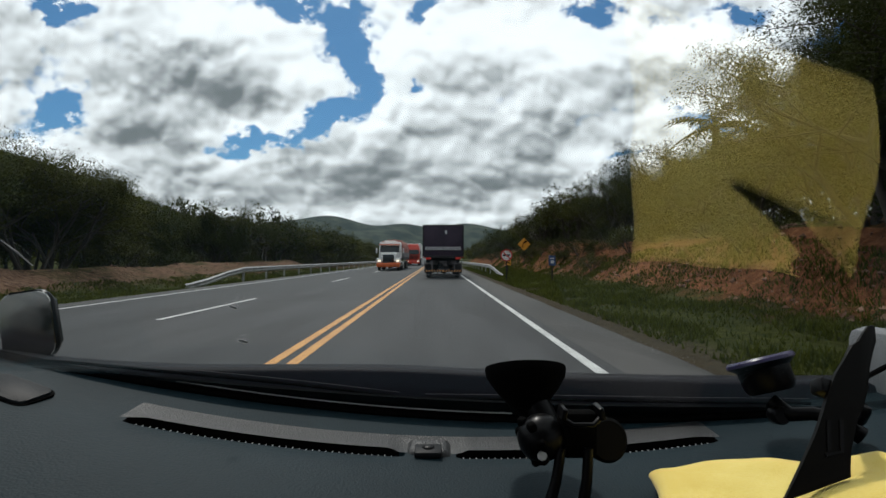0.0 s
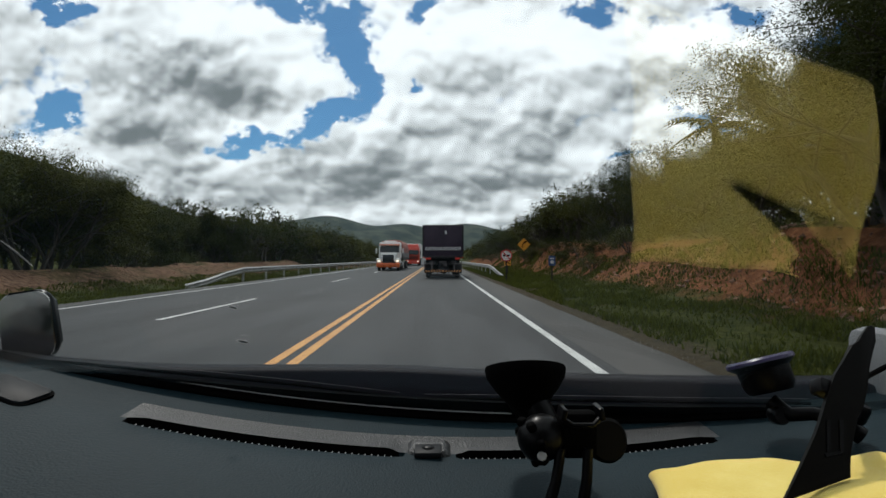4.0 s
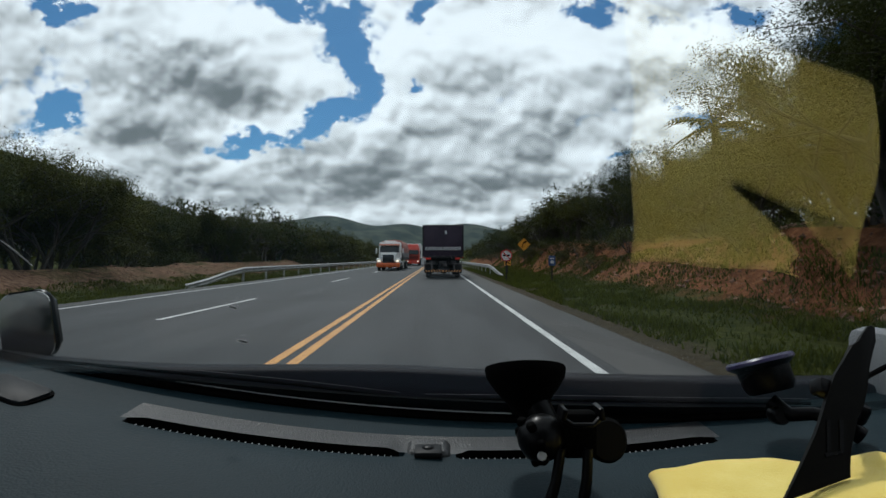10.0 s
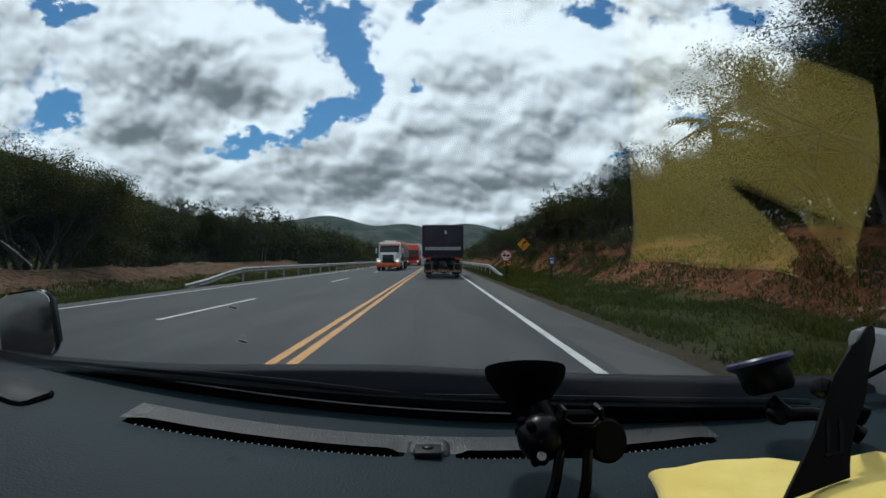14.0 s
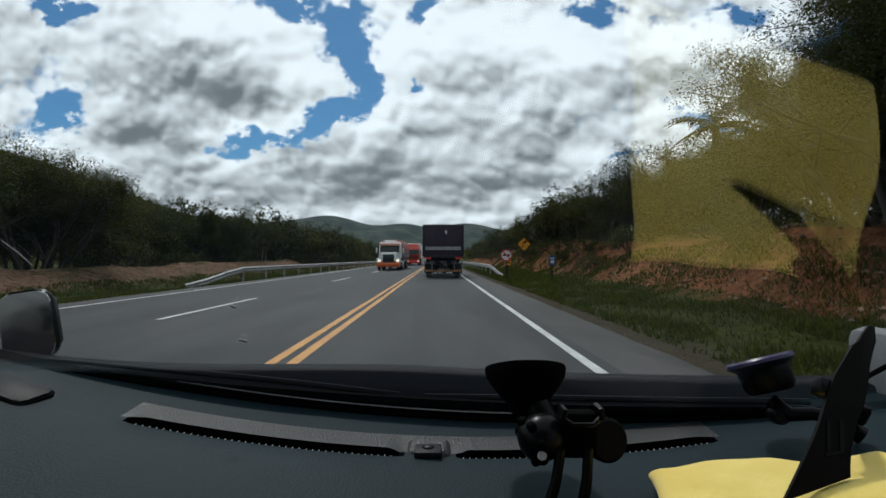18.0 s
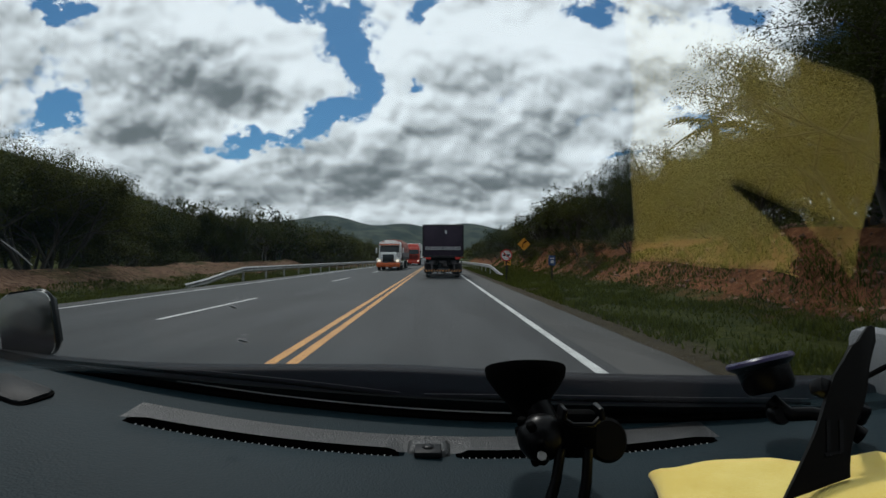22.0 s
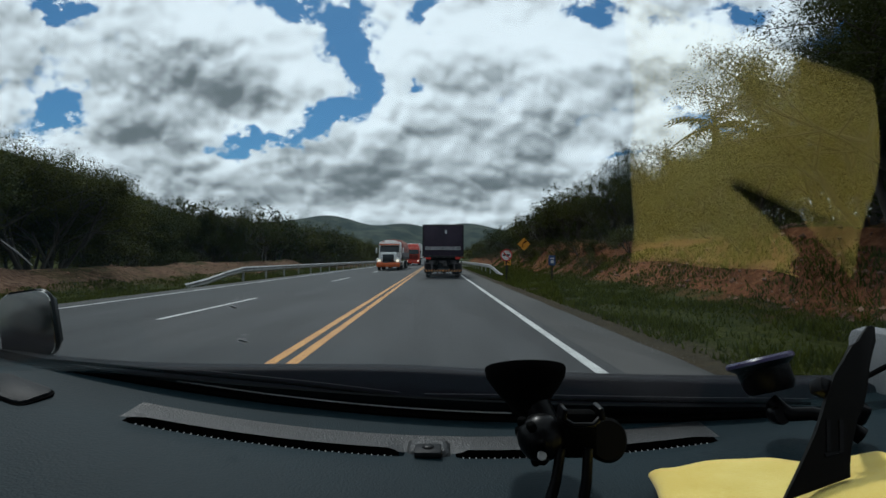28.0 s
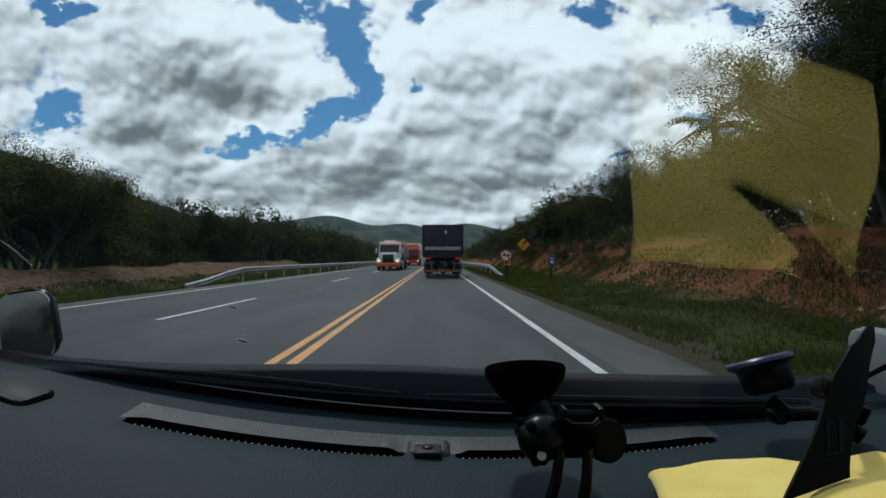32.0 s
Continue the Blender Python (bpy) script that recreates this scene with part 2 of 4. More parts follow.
M["frame_grey"] = material("dusty_grey_steel", (0.055, 0.050, 0.056), (0.125, 0.115, 0.122), 0.6, 0.2, scale=4, bump=0.2, relief=0.003)
M["white_tape"] = material("white_reflective_tape", (0.4, 0.4, 0.42), (0.6, 0.6, 0.62), 0.4, scale=5)
M["amber_tape"] = material("amber_tape", (0.5, 0.2, 0.06), (0.62, 0.3, 0.1), 0.5, scale=5)
M["tail_lamp"] = material("red_lamp_glass", (0.4, 0.02, 0.015), (0.5, 0.03, 0.02), 0.25, scale=5, bump=0, lit=0.08)
M["head_lamp"] = material("lit_headlamp", (0.95, 0.85, 0.65), (1.0, 0.92, 0.75), 0.2, scale=5, bump=0, lit=1.2)
M["cab_white"] = material("white_cab_paint", (0.6, 0.6, 0.6), (0.75, 0.75, 0.74), 0.35, scale=2, bump=0, coat=0.5)
M["cab_orange"] = material("orange_cab_paint", (0.6, 0.1, 0.02), (0.7, 0.16, 0.03), 0.35, scale=2, bump=0, coat=0.5)
M["cab_red"] = material("red_cab_paint", (0.5, 0.03, 0.015), (0.62, 0.06, 0.025), 0.35, scale=2, bump=0, coat=0.5)
M["tarp_red"] = material("dusty_red_tarpaulin", (0.2, 0.06, 0.05), (0.34, 0.13, 0.1), 0.8, scale=1, fine=8, bump=0.4, relief=0.04)
M["box_white"] = material("white_trailer_panel", (0.5, 0.5, 0.5), (0.66, 0.66, 0.65), 0.5, scale=1.5, bump=0.1, relief=0.01)
M["glass_dark"] = material("dark_glass", (0.02, 0.025, 0.03), (0.03, 0.035, 0.04), 0.08, scale=2, bump=0)
M["sign_white"] = material("white_sign_face", (0.6, 0.6, 0.6), (0.72, 0.72, 0.72), 0.5, scale=3, bump=0)
M["sign_amber"] = material("amber_sign_face", (0.68, 0.27, 0.015), (0.8, 0.36, 0.03), 0.5, scale=3, bump=0)
M["sign_blue"] = material("blue_sign_face", (0.02, 0.05, 0.16), (0.03, 0.08, 0.22), 0.5, scale=3, bump=0)
M["sign_red"] = material("red_sign_band", (0.45, 0.02, 0.02), (0.55, 0.04, 0.03), 0.5, scale=3, bump=0)
M["stone"] = material("red_brown_stone", (0.09, 0.045, 0.028), (0.26, 0.15, 0.1), 0.9, scale=3, bump=0.5, relief=0.03, islands=0.4)


def screen_glass():
    """Clear glass whose gloss alone follows the angle, with faint dust."""
    m = bpy.data.materials.new("windscreen_glass")
    m.use_nodes = True
    m.node_tree.nodes.clear()
    n = Nodes(m.node_tree)
    clear = n.put("ShaderNodeBsdfTransparent", {0: (0.93, 0.95, 0.95, 1)}).outputs[0]
    gloss = n.put("ShaderNodeBsdfGlossy", {"Color": (1, 1, 1, 1), "Roughness": 0.0}).outputs[0]
    facing = n.put("ShaderNodeLayerWeight", {0: 0.5}).outputs["Facing"]
    f = n.math("ADD", n.math("MULTIPLY", n.math("POWER", facing, 5.0), 0.94), 0.066)
    n.put("ShaderNodeOutputMaterial", {0: n.put("ShaderNodeMixShader", {0: f, 1: clear, 2: gloss}).outputs[0]})
    return m


M["glass"] = screen_glass()


def terrain_material():
    """Scrubland with grass near the road, red earth where the ground is steep beside it, green hills far off, the
    farthest tinted for haze.
    """
    m = bpy.data.materials.new("scrubland_ground")
    m.use_nodes = True
    m.node_tree.nodes.clear()
    n = Nodes(m.node_tree)
    at = n.put("ShaderNodeTexCoord").outputs["Object"]
    a = n.put("ShaderNodeTexNoise", {"Vector": at, "Scale": 0.35, "Detail": 6.0, "Roughness": 0.65}).outputs[0]
    b = n.put("ShaderNodeTexNoise", {"Vector": at, "Scale": 6.0, "Detail": 5.0, "Roughness": 0.65}).outputs[0]
    far = n.put("ShaderNodeTexNoise", {"Vector": at, "Scale": 0.012, "Detail": 8.0, "Roughness": 0.6}).outputs[0]
    dots = n.put("ShaderNodeTexVoronoi", {"Vector": at, "Scale": 0.16, "Randomness": 1.0}).outputs["Distance"]
    xyz = n.put("ShaderNodeSeparateXYZ", {0: at})
    soil = n.mix(n.span(n.math("ADD", n.math("MULTIPLY", a, 0.6), n.math("MULTIPLY", b, 0.4)), 0.36, 0.66), (0.08, 0.032, 0.015), (0.25, 0.11, 0.052))
    pale = n.mix(n.span(b, 0.35, 0.65), (0.085, 0.048, 0.03), (0.20, 0.125, 0.085))
    soil = n.mix(n.span(xyz.outputs[0], -6.0, -5.0, 1.0, 0.0), soil, pale)
    turf = n.mix(n.span(n.math("ADD", n.math("MULTIPLY", a, 0.5), n.math("MULTIPLY", b, 0.5)), 0.35, 0.65), (0.017, 0.023, 0.007), (0.060, 0.064, 0.017))
    scrub = n.mix(n.span(n.math("SUBTRACT", n.math("MULTIPLY", far, 1.3), n.math("MULTIPLY", dots, 0.06)), 0.35, 0.8), (0.009, 0.017, 0.010), (0.034, 0.046, 0.019))
    steep = n.put("ShaderNodeSeparateXYZ", {0: n.put("ShaderNodeNewGeometry").outputs["True Normal"]}).outputs[2]
    bare = n.math("MULTIPLY", n.span(n.math("ADD", steep, n.math("MULTIPLY", n.math("SUBTRACT", a, 0.5), 0.5)), 0.84, 0.97, 1.0, 0.0),
                  n.span(n.math("ABSOLUTE", xyz.outputs[0]), 26.0, 40.0, 1.0, 0.0))
    sandy = n.math("MULTIPLY", n.math("MULTIPLY", n.span(xyz.outputs[0], -19.5, -17.5), n.span(xyz.outputs[0], -14.3, -13.4, 1.0, 0.0)), n.span(a, 0.42, 0.56))
    worn = n.math("MULTIPLY", n.math("MULTIPLY", n.span(xyz.outputs[0], 3.45, 4.3, 1.0, 0.0), n.span(xyz.outputs[0], 2.0, 2.1)), 0.8)
    near = n.mix(n.math("MAXIMUM", bare, sandy), turf, soil)
    near = n.mix(worn, near, n.mix(b, (0.035, 0.026, 0.02), (0.085, 0.066, 0.05)))
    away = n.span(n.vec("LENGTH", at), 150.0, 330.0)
    # aerial haze put into the colour: hills past 1.2 km turn paler and bluer
    hazy_woods = n.mix(n.span(far, 0.35, 0.7), (0.040, 0.056, 0.056), (0.080, 0.096, 0.082))
    scrub = n.mix(n.span(n.vec("LENGTH", at), 1200.0, 2400.0), scrub, hazy_woods)
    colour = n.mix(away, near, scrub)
    bump = n.put("ShaderNodeBump", {"Height": n.math("ADD", b, n.math("MULTIPLY", a, 2.0)), "Strength": 0.8, "Distance": 0.15}).outputs[0]
    n.put("ShaderNodeOutputMaterial", {0: n.put("ShaderNodeBsdfPrincipled", {"Base Color": colour, "Roughness": 0.95, "Specular IOR Level": 0.05, "Normal": bump}).outputs[0]})
    return m


M["terrain"] = terrain_material()

# ---- building helpers ----


def empty(name, m=None, label="", category="", kind="", family=""):
    ob = new(name)
    ob.matrix_basis = m or Matrix()
    return tagged(ob, label, category, family, kind)


def mesh_of(name, verts, faces, mat, smooth=False):
    me = bpy.data.meshes.new(name)
    me.from_pydata(verts, [], faces)
    me.materials.append(mat)
    if smooth:
        me.polygons.foreach_set("use_smooth", [True] * len(me.polygons))
    me.update()
    return me


def part(name, bm, mat, parent=None, label="", smooth=False):
    """Links a bmesh as one mesh object, under a thing or a part."""
    me = bpy.data.meshes.new(name)
    bmesh.ops.recalc_face_normals(bm, faces=bm.faces)
    bm.to_mesh(me)
    bm.free()
    me.materials.append(mat)
    if smooth:
        me.polygons.foreach_set("use_smooth", [True] * len(me.polygons))
        me.set_sharp_from_angle(angle=radians(40))
    ob = new(name, me)
    ob.parent = parent
    return tagged(ob, label)


def block(size, at=(0, 0, 0), bevel=0.0, turn=(0, 0, 0), bm=None, taper=1.0, segments=2):
    """A bevelled block in a bmesh; taper narrows its top."""
    bm = bm or bmesh.new()
    made = bmesh.ops.create_cube(bm, size=1.0)["verts"]
    for v in made:
        if v.co.z > 0:
            v.co.x *= taper
            v.co.y *= taper
    bmesh.ops.scale(bm, vec=size, verts=made)
    if bevel:
        edges = list({e for v in made for e in v.link_edges})
        made = bmesh.ops.bevel(bm, geom=edges + made, offset=bevel, segments=segments, affect="EDGES", profile=0.5)["verts"]
        made = list({v for v in made} | {v for v in bm.verts if v.is_valid and v in made})
    bmesh.ops.transform(bm, matrix=pose(*at, *turn), verts=made)
    return bm


def lathe(profile, at=(0, 0, 0), turn=(0, 0, 0), sides=24, bm=None):
    """A body turned round its z axis from (radius, height) pairs, closed at both ends."""
    bm = bm or bmesh.new()
    m = pose(*at, *turn)
    rings = []
    for r, z in profile:
        rings.append([bm.verts.new(m @ Vector((r * math.cos(2 * math.pi * i / sides), r * math.sin(2 * math.pi * i / sides), z))) for i in range(sides)])
    for a, b in zip(rings, rings[1:]):
        for i in range(sides):
            bm.faces.new((a[i], a[(i + 1) % sides], b[(i + 1) % sides], b[i]))
    bm.faces.new(list(reversed(rings[0])))
    bm.faces.new(rings[-1])
    return bm


def tube(points, radii, sides=8, bm=None):
    """A bent tube through points, its radius given point by point."""
    bm = bm or bmesh.new()
    points = [Vector(p) for p in points]
    if isinstance(radii, (int, float)):
        radii = [radii] * len(points)
    rings = []
    for i, p in enumerate(points):
        d = (points[min(i + 1, len(points) - 1)] - points[max(i - 1, 0)]).normalized()
        a = d.orthogonal().normalized()
        b = d.cross(a)
        rings.append((p, a, b, radii[i]))
    loops = []
    last = None
    for p, a, b, r in rings:
        if last is not None:
            a = (last - last.project(a.cross(b))).normalized()
            d = rings[len(loops)][1].cross(rings[len(loops)][2])
            b = d.cross(a)
        last = a
        loops.append([bm.verts.new(p + r * (math.cos(2 * math.pi * i / sides) * a + math.sin(2 * math.pi * i / sides) * b)) for i in range(sides)])
    for s, e in zip(loops, loops[1:]):
        for i in range(sides):
            bm.faces.new((s[i], s[(i + 1) % sides], e[(i + 1) % sides], e[i]))
    bm.faces.new(list(reversed(loops[0])))
    bm.faces.new(loops[-1])
    return bm


def slab(outline, thick, m=None, bevel=0.0, bm=None):
    """A plate from a flat outline in x and z, with its thickness along y."""
    bm = bm or bmesh.new()
    front = [bm.verts.new((x, -thick / 2, z)) for x, z in outline]
    back = [bm.verts.new((x, thick / 2, z)) for x, z in outline]
    n = len(outline)
    faces = [bm.faces.new(front), bm.faces.new(list(reversed(back)))]
    for i in range(n):
        faces.append(bm.faces.new((front[(i + 1) % n], front[i], back[i], back[(i + 1) % n])))
    verts = front + back
    if bevel:
        edges = list({e for f in faces[:2] for e in f.edges})
        verts = list({v for v in bmesh.ops.bevel(bm, geom=edges, offset=bevel, segments=2, affect="EDGES", profile=0.5)["verts"]} | {v for v in verts if v.is_valid})
    if m:
        bmesh.ops.transform(bm, matrix=m, verts=verts)
    return bm


def step(a, b, v):
    v = min(1.0, max(0.0, (v - a) / (b - a)))
    return v * v * (3 - 2 * v)

# ---- the ground and the road ----


def rise(y):
    """The road's long profile: level, then climbing gently."""
    return 0.00011 * max(0.0, y - 95.0) ** 2 if y < 260 else 0.00011 * 165 ** 2 + 0.5 * (1 - math.exp(-(y - 260) / 60.0))


HILLS = [  # x, y, height, half-widths across and along
    (-610, 620, 106, 300, 330), (-740, 3000, 160, 360, 400), (-520, 3000, 62, 190, 400), (-190, 3100, 160, 230, 400), (140, 3500, 175, 300, 400),
    (700, 3600, 160, 500, 500), (-1500, 2600, 180, 500, 500), (1500, 3000, 150, 600, 500), (620, 900, 34, 360, 420), (-1700, 900, 120, 500, 500)]


def ground_height(x, y):
    z = rise(y) - 0.05
    if x > 3.3:
        z += 0.05 * min(x - 3.3, 4.2)
        bank = (2.15 + 0.55 * noise.noise((3.1, y * 0.06, 0)) + 0.25 * noise.noise((9.1, y * 0.3, 0))) * step(2, 12, y + 14) * (1 - step(95, 170, y))
        foot = 6.8 + 0.7 * noise.noise((0.3, y * 0.13, 4))
        z += bank * step(foot, foot + 3.4, x) + 0.03 * max(0.0, x - 12)
    if x < -10.2:
        z -= 0.12 * step(10.2, 12.5, -x)
        sand = 1.15 * math.exp(-((x + 15.8) / 1.7) ** 2) * step(8, 20, y) * (1 - step(52, 75, y)) * (1 + 0.35 * noise.noise((x * 0.3, y * 0.15, 7)))
        z += sand + 0.05 * max(0.0, -x - 16)
    d = math.hypot(x, y)
    if d > 60:
        for hx, hy, h, sx, sy in HILLS:
            z += h * math.exp(-((x - hx) / sx) ** 2 - ((y - hy) / sy) ** 2) * max(step(10, 60, abs(x + 3)), step(420, 1100, y))
        z += step(150, 700, d) * 14 * noise.noise((x * 0.004, y * 0.004, 1.7)) * step(20, 160, abs(x + 3))
        z += step(500, 1500, d) * 20 * noise.noise((x * 0.0016, y * 0.0016, 5.7))
    if x > 3.3 or x < -10.2:
        z += 0.10 * noise.noise((x * 0.8, y * 0.8, 0.3)) * step(0, 2, max(x - 3.3, -10.2 - x)) * (1 if d < 200 else 0)
    return z


def spread(near, far, first, grow):
    """Grid lines from near to far, whose spacing grows."""
    out, s = [near], first
    while out[-1] < far:
        out.append(out[-1] + s)
        s *= grow
    return out


right = spread(3.3, 4200, 0.28, 1.052)
left = [-10.2 - (v - 3.3) for v in right]
xs = sorted(left) + [-6.9, -3.5, 0.0] + right
ys = sorted([-v for v in spread(1.0, 4200, 2.5, 1.11)]) + spread(0.0, 4600, 0.55, 1.018)
verts = [(x, y, ground_height(x, y)) for y in ys for x in xs]
nx = len(xs)
faces = [(j * nx + i, j * nx + i + 1, (j + 1) * nx + i + 1, (j + 1) * nx + i) for j in range(len(ys) - 1) for i in range(nx - 1)]
tagged(new("ground", mesh_of("ground", verts, faces, M["terrain"], True)), "scrubland with grassy verges, red earth bank and haze-tinted green hills", "ground", kind="structure")


def strip(name, x0, x1, y0, y1, top, mat, parent=None, pieces=None, wobble=0.0, thick=0.03):
    """A strip of road or paint with a worn edge, following the road's profile."""
    n = pieces or max(1, int((y1 - y0) / 4))
    v, f = [], []
    for i in range(n + 1):
        y = y0 + (y1 - y0) * i / n
        a = wobble * noise.noise((x0 * 3, y * 0.9, 2))
        b = wobble * noise.noise((x1 * 3, y * 0.9, 5))
        z = rise(y) + top
        v += [(x0 + a, y, z), (x1 + b, y, z), (x0 + a, y, z - thick), (x1 + b, y, z - thick)]
    for i in range(n):
        k = 4 * i
        f += [(k, k + 1, k + 5, k + 4), (k + 2, k + 6, k + 7, k + 3), (k, k + 4, k + 6, k + 2), (k + 1, k + 3, k + 7, k + 5)]
    f += [(0, 2, 3, 1), (4 * n, 4 * n + 1, 4 * n + 3, 4 * n + 2)]
    ob = new(name, mesh_of(name, v, f, mat))
    ob.parent = parent
    return ob


road = tagged(strip("road", -9.75, 2.05, -60, 640, 0.0, M["asphalt"], thick=0.25, pieces=180), "worn grey asphalt carriageway with faded tyre tracks", "road", kind="structure")
tagged(strip("road_shoulder", 2.052, 3.02, -60, 300, -0.012, M["shoulder"], thick=0.2, pieces=360, wobble=0.10), "rough grey asphalt shoulder with a crumbling edge", "shoulder", kind="structure")
tagged(strip("road_shoulder", -10.5, -9.752, -60, 300, -0.012, M["shoulder"], thick=0.2, pieces=360, wobble=0.10), "rough grey asphalt shoulder with a crumbling edge", "shoulder", kind="structure")
for x in (-1.98, -1.72):
    tagged(strip("center_line", x - 0.065, x + 0.065, -60, 420, 0.004, M["yellow_line"], road, 240, 0.012, 0.006), "solid orange-yellow centre line")
tagged(strip("edge_line", 1.74, 1.87, -60, 420, 0.004, M["white_line"], road, 240, 0.012, 0.006), "solid white edge line")
tagged(strip("edge_line", -9.46, -9.34, -60, 420, 0.004, M["white_line"], road, 240, 0.012, 0.006), "solid white edge line")
for i in range(-2, 16):
    tagged(strip("lane_dash", -5.76, -5.64, 10.9 + 18 * i, 16.7 + 18 * i, 0.004, M["white_line"], road, 4, 0.008, 0.006))

# ---- the car round the camera ----
car = empty("car", pose(0, 0, 0), "small car with dark dashboard and wide windscreen, standing in its lane", "car")


def sill_y(x):
    """How far ahead the foot of the windscreen lies."""
    return 0.862 - 0.235 * x * x


def dash_z(x, y):
    """The dashboard's top, a little higher at both ends."""
    return 0.992 + 0.06 * (y - 0.86) + 0.214 * x * x - 0.0623 * x


def vent_y(x):
    return 0.714 + 0.07 * x


def dashboard_top():
    v, f = [], []
    columns = [-0.86 + 1.72 * i / 200 for i in range(201)]
    for x in columns:
        y0, y1, y2, y3 = 0.40, vent_y(x), 0.785 + 0.08 * x, sill_y(x) + 0.012
        open_ = (step(-0.402, -0.392, x) * (1 - step(-0.054, -0.048, x))) + (step(0.026, 0.032, x) * (1 - step(0.385, 0.395, x)))
        panel = step(-0.415, -0.375, x) * (1 - step(0.36, 0.41, x)) * (1 - step(-0.066, -0.05, x) * (1 - step(0.028, 0.044, x)))
        row = [(y0 - 0.10, -0.34), (y0 - 0.06, -0.11), (y0 - 0.035, -0.05), (y0, -0.024)]
        row += [(y0 + (y1 - y0) * k / 8, 0.004 * math.sin(math.pi * k / 8) - 0.07 * (y1 - y0) / 8 * (7 - k)) for k in range(1, 8)]
        row += [(y1 - 0.004, 0.0), (y1, -0.0015 * open_), (y1 + 0.0008, -0.026 * open_), (y1 + 0.010, -0.026 * open_), (y1 + 0.0115, 0.0055 * panel)]
        row += [(y1 + 0.0115 + (y2 - y1 - 0.0115) * k / 5, 0.0055 * panel * (1 - k / 5)) for k in range(1, 6)]
        row += [(y2 + (y3 - y2) * k / 5, 0.0) for k in range(1, 6)]
        v += [(x, y, dash_z(x, max(y, 0.36)) + dz) for y, dz in row]
    m = len(row)
    f = [(i * m + j, (i + 1) * m + j, (i + 1) * m + j + 1, i * m + j + 1) for i in range(len(columns) - 1) for j in range(m - 1)]
    ob = new("dashboard", mesh_of("dashboard", v, f, M["dash"], True))
    ob.data.set_sharp_from_angle(angle=radians(35))
    ob.data.materials.append(M["panel"])
    ob.data.materials.append(M["matt_black"])
    for p in ob.data.polygons:
        x, y, _ = p.center
        j = p.index % (m - 1)
        if 13 <= j <= 14 and (-0.402 < x < -0.048 or 0.026 < x < 0.395):
            p.material_index = 2
        elif 15 <= j <= 19 and (-0.41 < x < 0.405):
            p.material_index = 1
    ob.parent = car
    return tagged(ob, "blue-grey grained vinyl dashboard with a long defroster slot")


dashboard_top()

# teeth in the defroster slot
tooth = block((0.0012, 0.004, 0.0013), bevel=0.0003, segments=1)
first = part("vent_tooth", tooth, M["grey_plastic"], car, "pale tooth of the defroster grille")
spots = [-0.388 + 0.0086 * i for i in range(39)] + [0.036 + 0.0086 * i for i in range(41)]
for k, x in enumerate(spots):
    ob = first if k == 0 else new("vent_tooth", first.data)
    ob.parent = car
    ob.location = (x, vent_y(x) + 0.0015, dash_z(x, vent_y(x)) - 0.0015)

# sensor housing in the middle of the defroster slot, and the lid beside the driver
cx = -0.012
cy = vent_y(cx)
cz = dash_z(cx, cy)
housing = part("sensor_housing", block((0.076, 0.058, 0.020), (cx, cy + 0.026, cz - 0.001), 0.006, (4, 0, 0), taper=0.66), M["panel"], car, "grained sensor housing in the defroster slot", True)
part("sensor_lid", block((0.037, 0.030, 0.008), (cx, cy + 0.008, cz + 0.0055), 0.0025, (4, 0, 0)), M["lid"], housing, "small square dark grey lid", True)
part("sensor_dome", lathe([(0.0085, 0), (0.0075, 0.0012), (0.004, 0.002), (0.001, 0.0022)], (cx, cy + 0.010, cz + 0.0100), (4, 0, 0)), M["black"], housing, "round black sensor dome", True)


def rounded(w, h, r, n=5):
    """Outline of a rounded rectangle."""
    out = []
    for sx, sy, a0 in ((1, 1, 0), (-1, 1, 90), (-1, -1, 180), (1, -1, 270)):
        for k in range(n + 1):
            a = radians(a0 + 90 * k / n)
            out.append((sx * (w / 2 - r) + r * math.cos(a), sy * (h / 2 - r) + r * math.sin(a)))
    return out


lx, ly = -0.548, 0.688
lean = pose(lx, ly, dash_z(lx, ly) + 0.001, 90 + 3.4, 16, -8)
part("speaker_gap", slab(rounded(0.088, 0.058, 0.012), 0.003, lean, 0.0006), M["matt_black"], car, "dark gap round the lid")
part("speaker_lid", slab(rounded(0.081, 0.051, 0.010), 0.010, lean, 0.002), M["lid"], car, "dark grey rounded lid on the dashboard", True)

# ---- windscreen ----
SLOPE = radians(36.57)


def screen_point(x, s, lift=0.0):
    """A point on the bowed windscreen: across, and up along the glass from its foot; lift is outwards."""
    w_ = 1 - math.exp(-max(s, -0.05) / 0.16)
    side = max(0.0, abs(x) - 0.46)
    q = min(x * x, 0.2116) + 0.92 * side - 1.2 * side * side if side else x * x
    y = 0.862 - (0.235 * (1 - w_) + 0.219 * w_) * x * x
    z = 0.992 + 0.06 * (sill_y(x) - 0.86) * (1 - w_) + (0.214 * (1 - w_) - 0.383 * w_) * q + (-0.0623 * (1 - w_) - 0.0132 * w_) * x + 0.1102 * w_
    return Vector((x, y - s * math.cos(SLOPE) + lift * math.sin(SLOPE), z + s * math.sin(SLOPE) + lift * math.cos(SLOPE)))


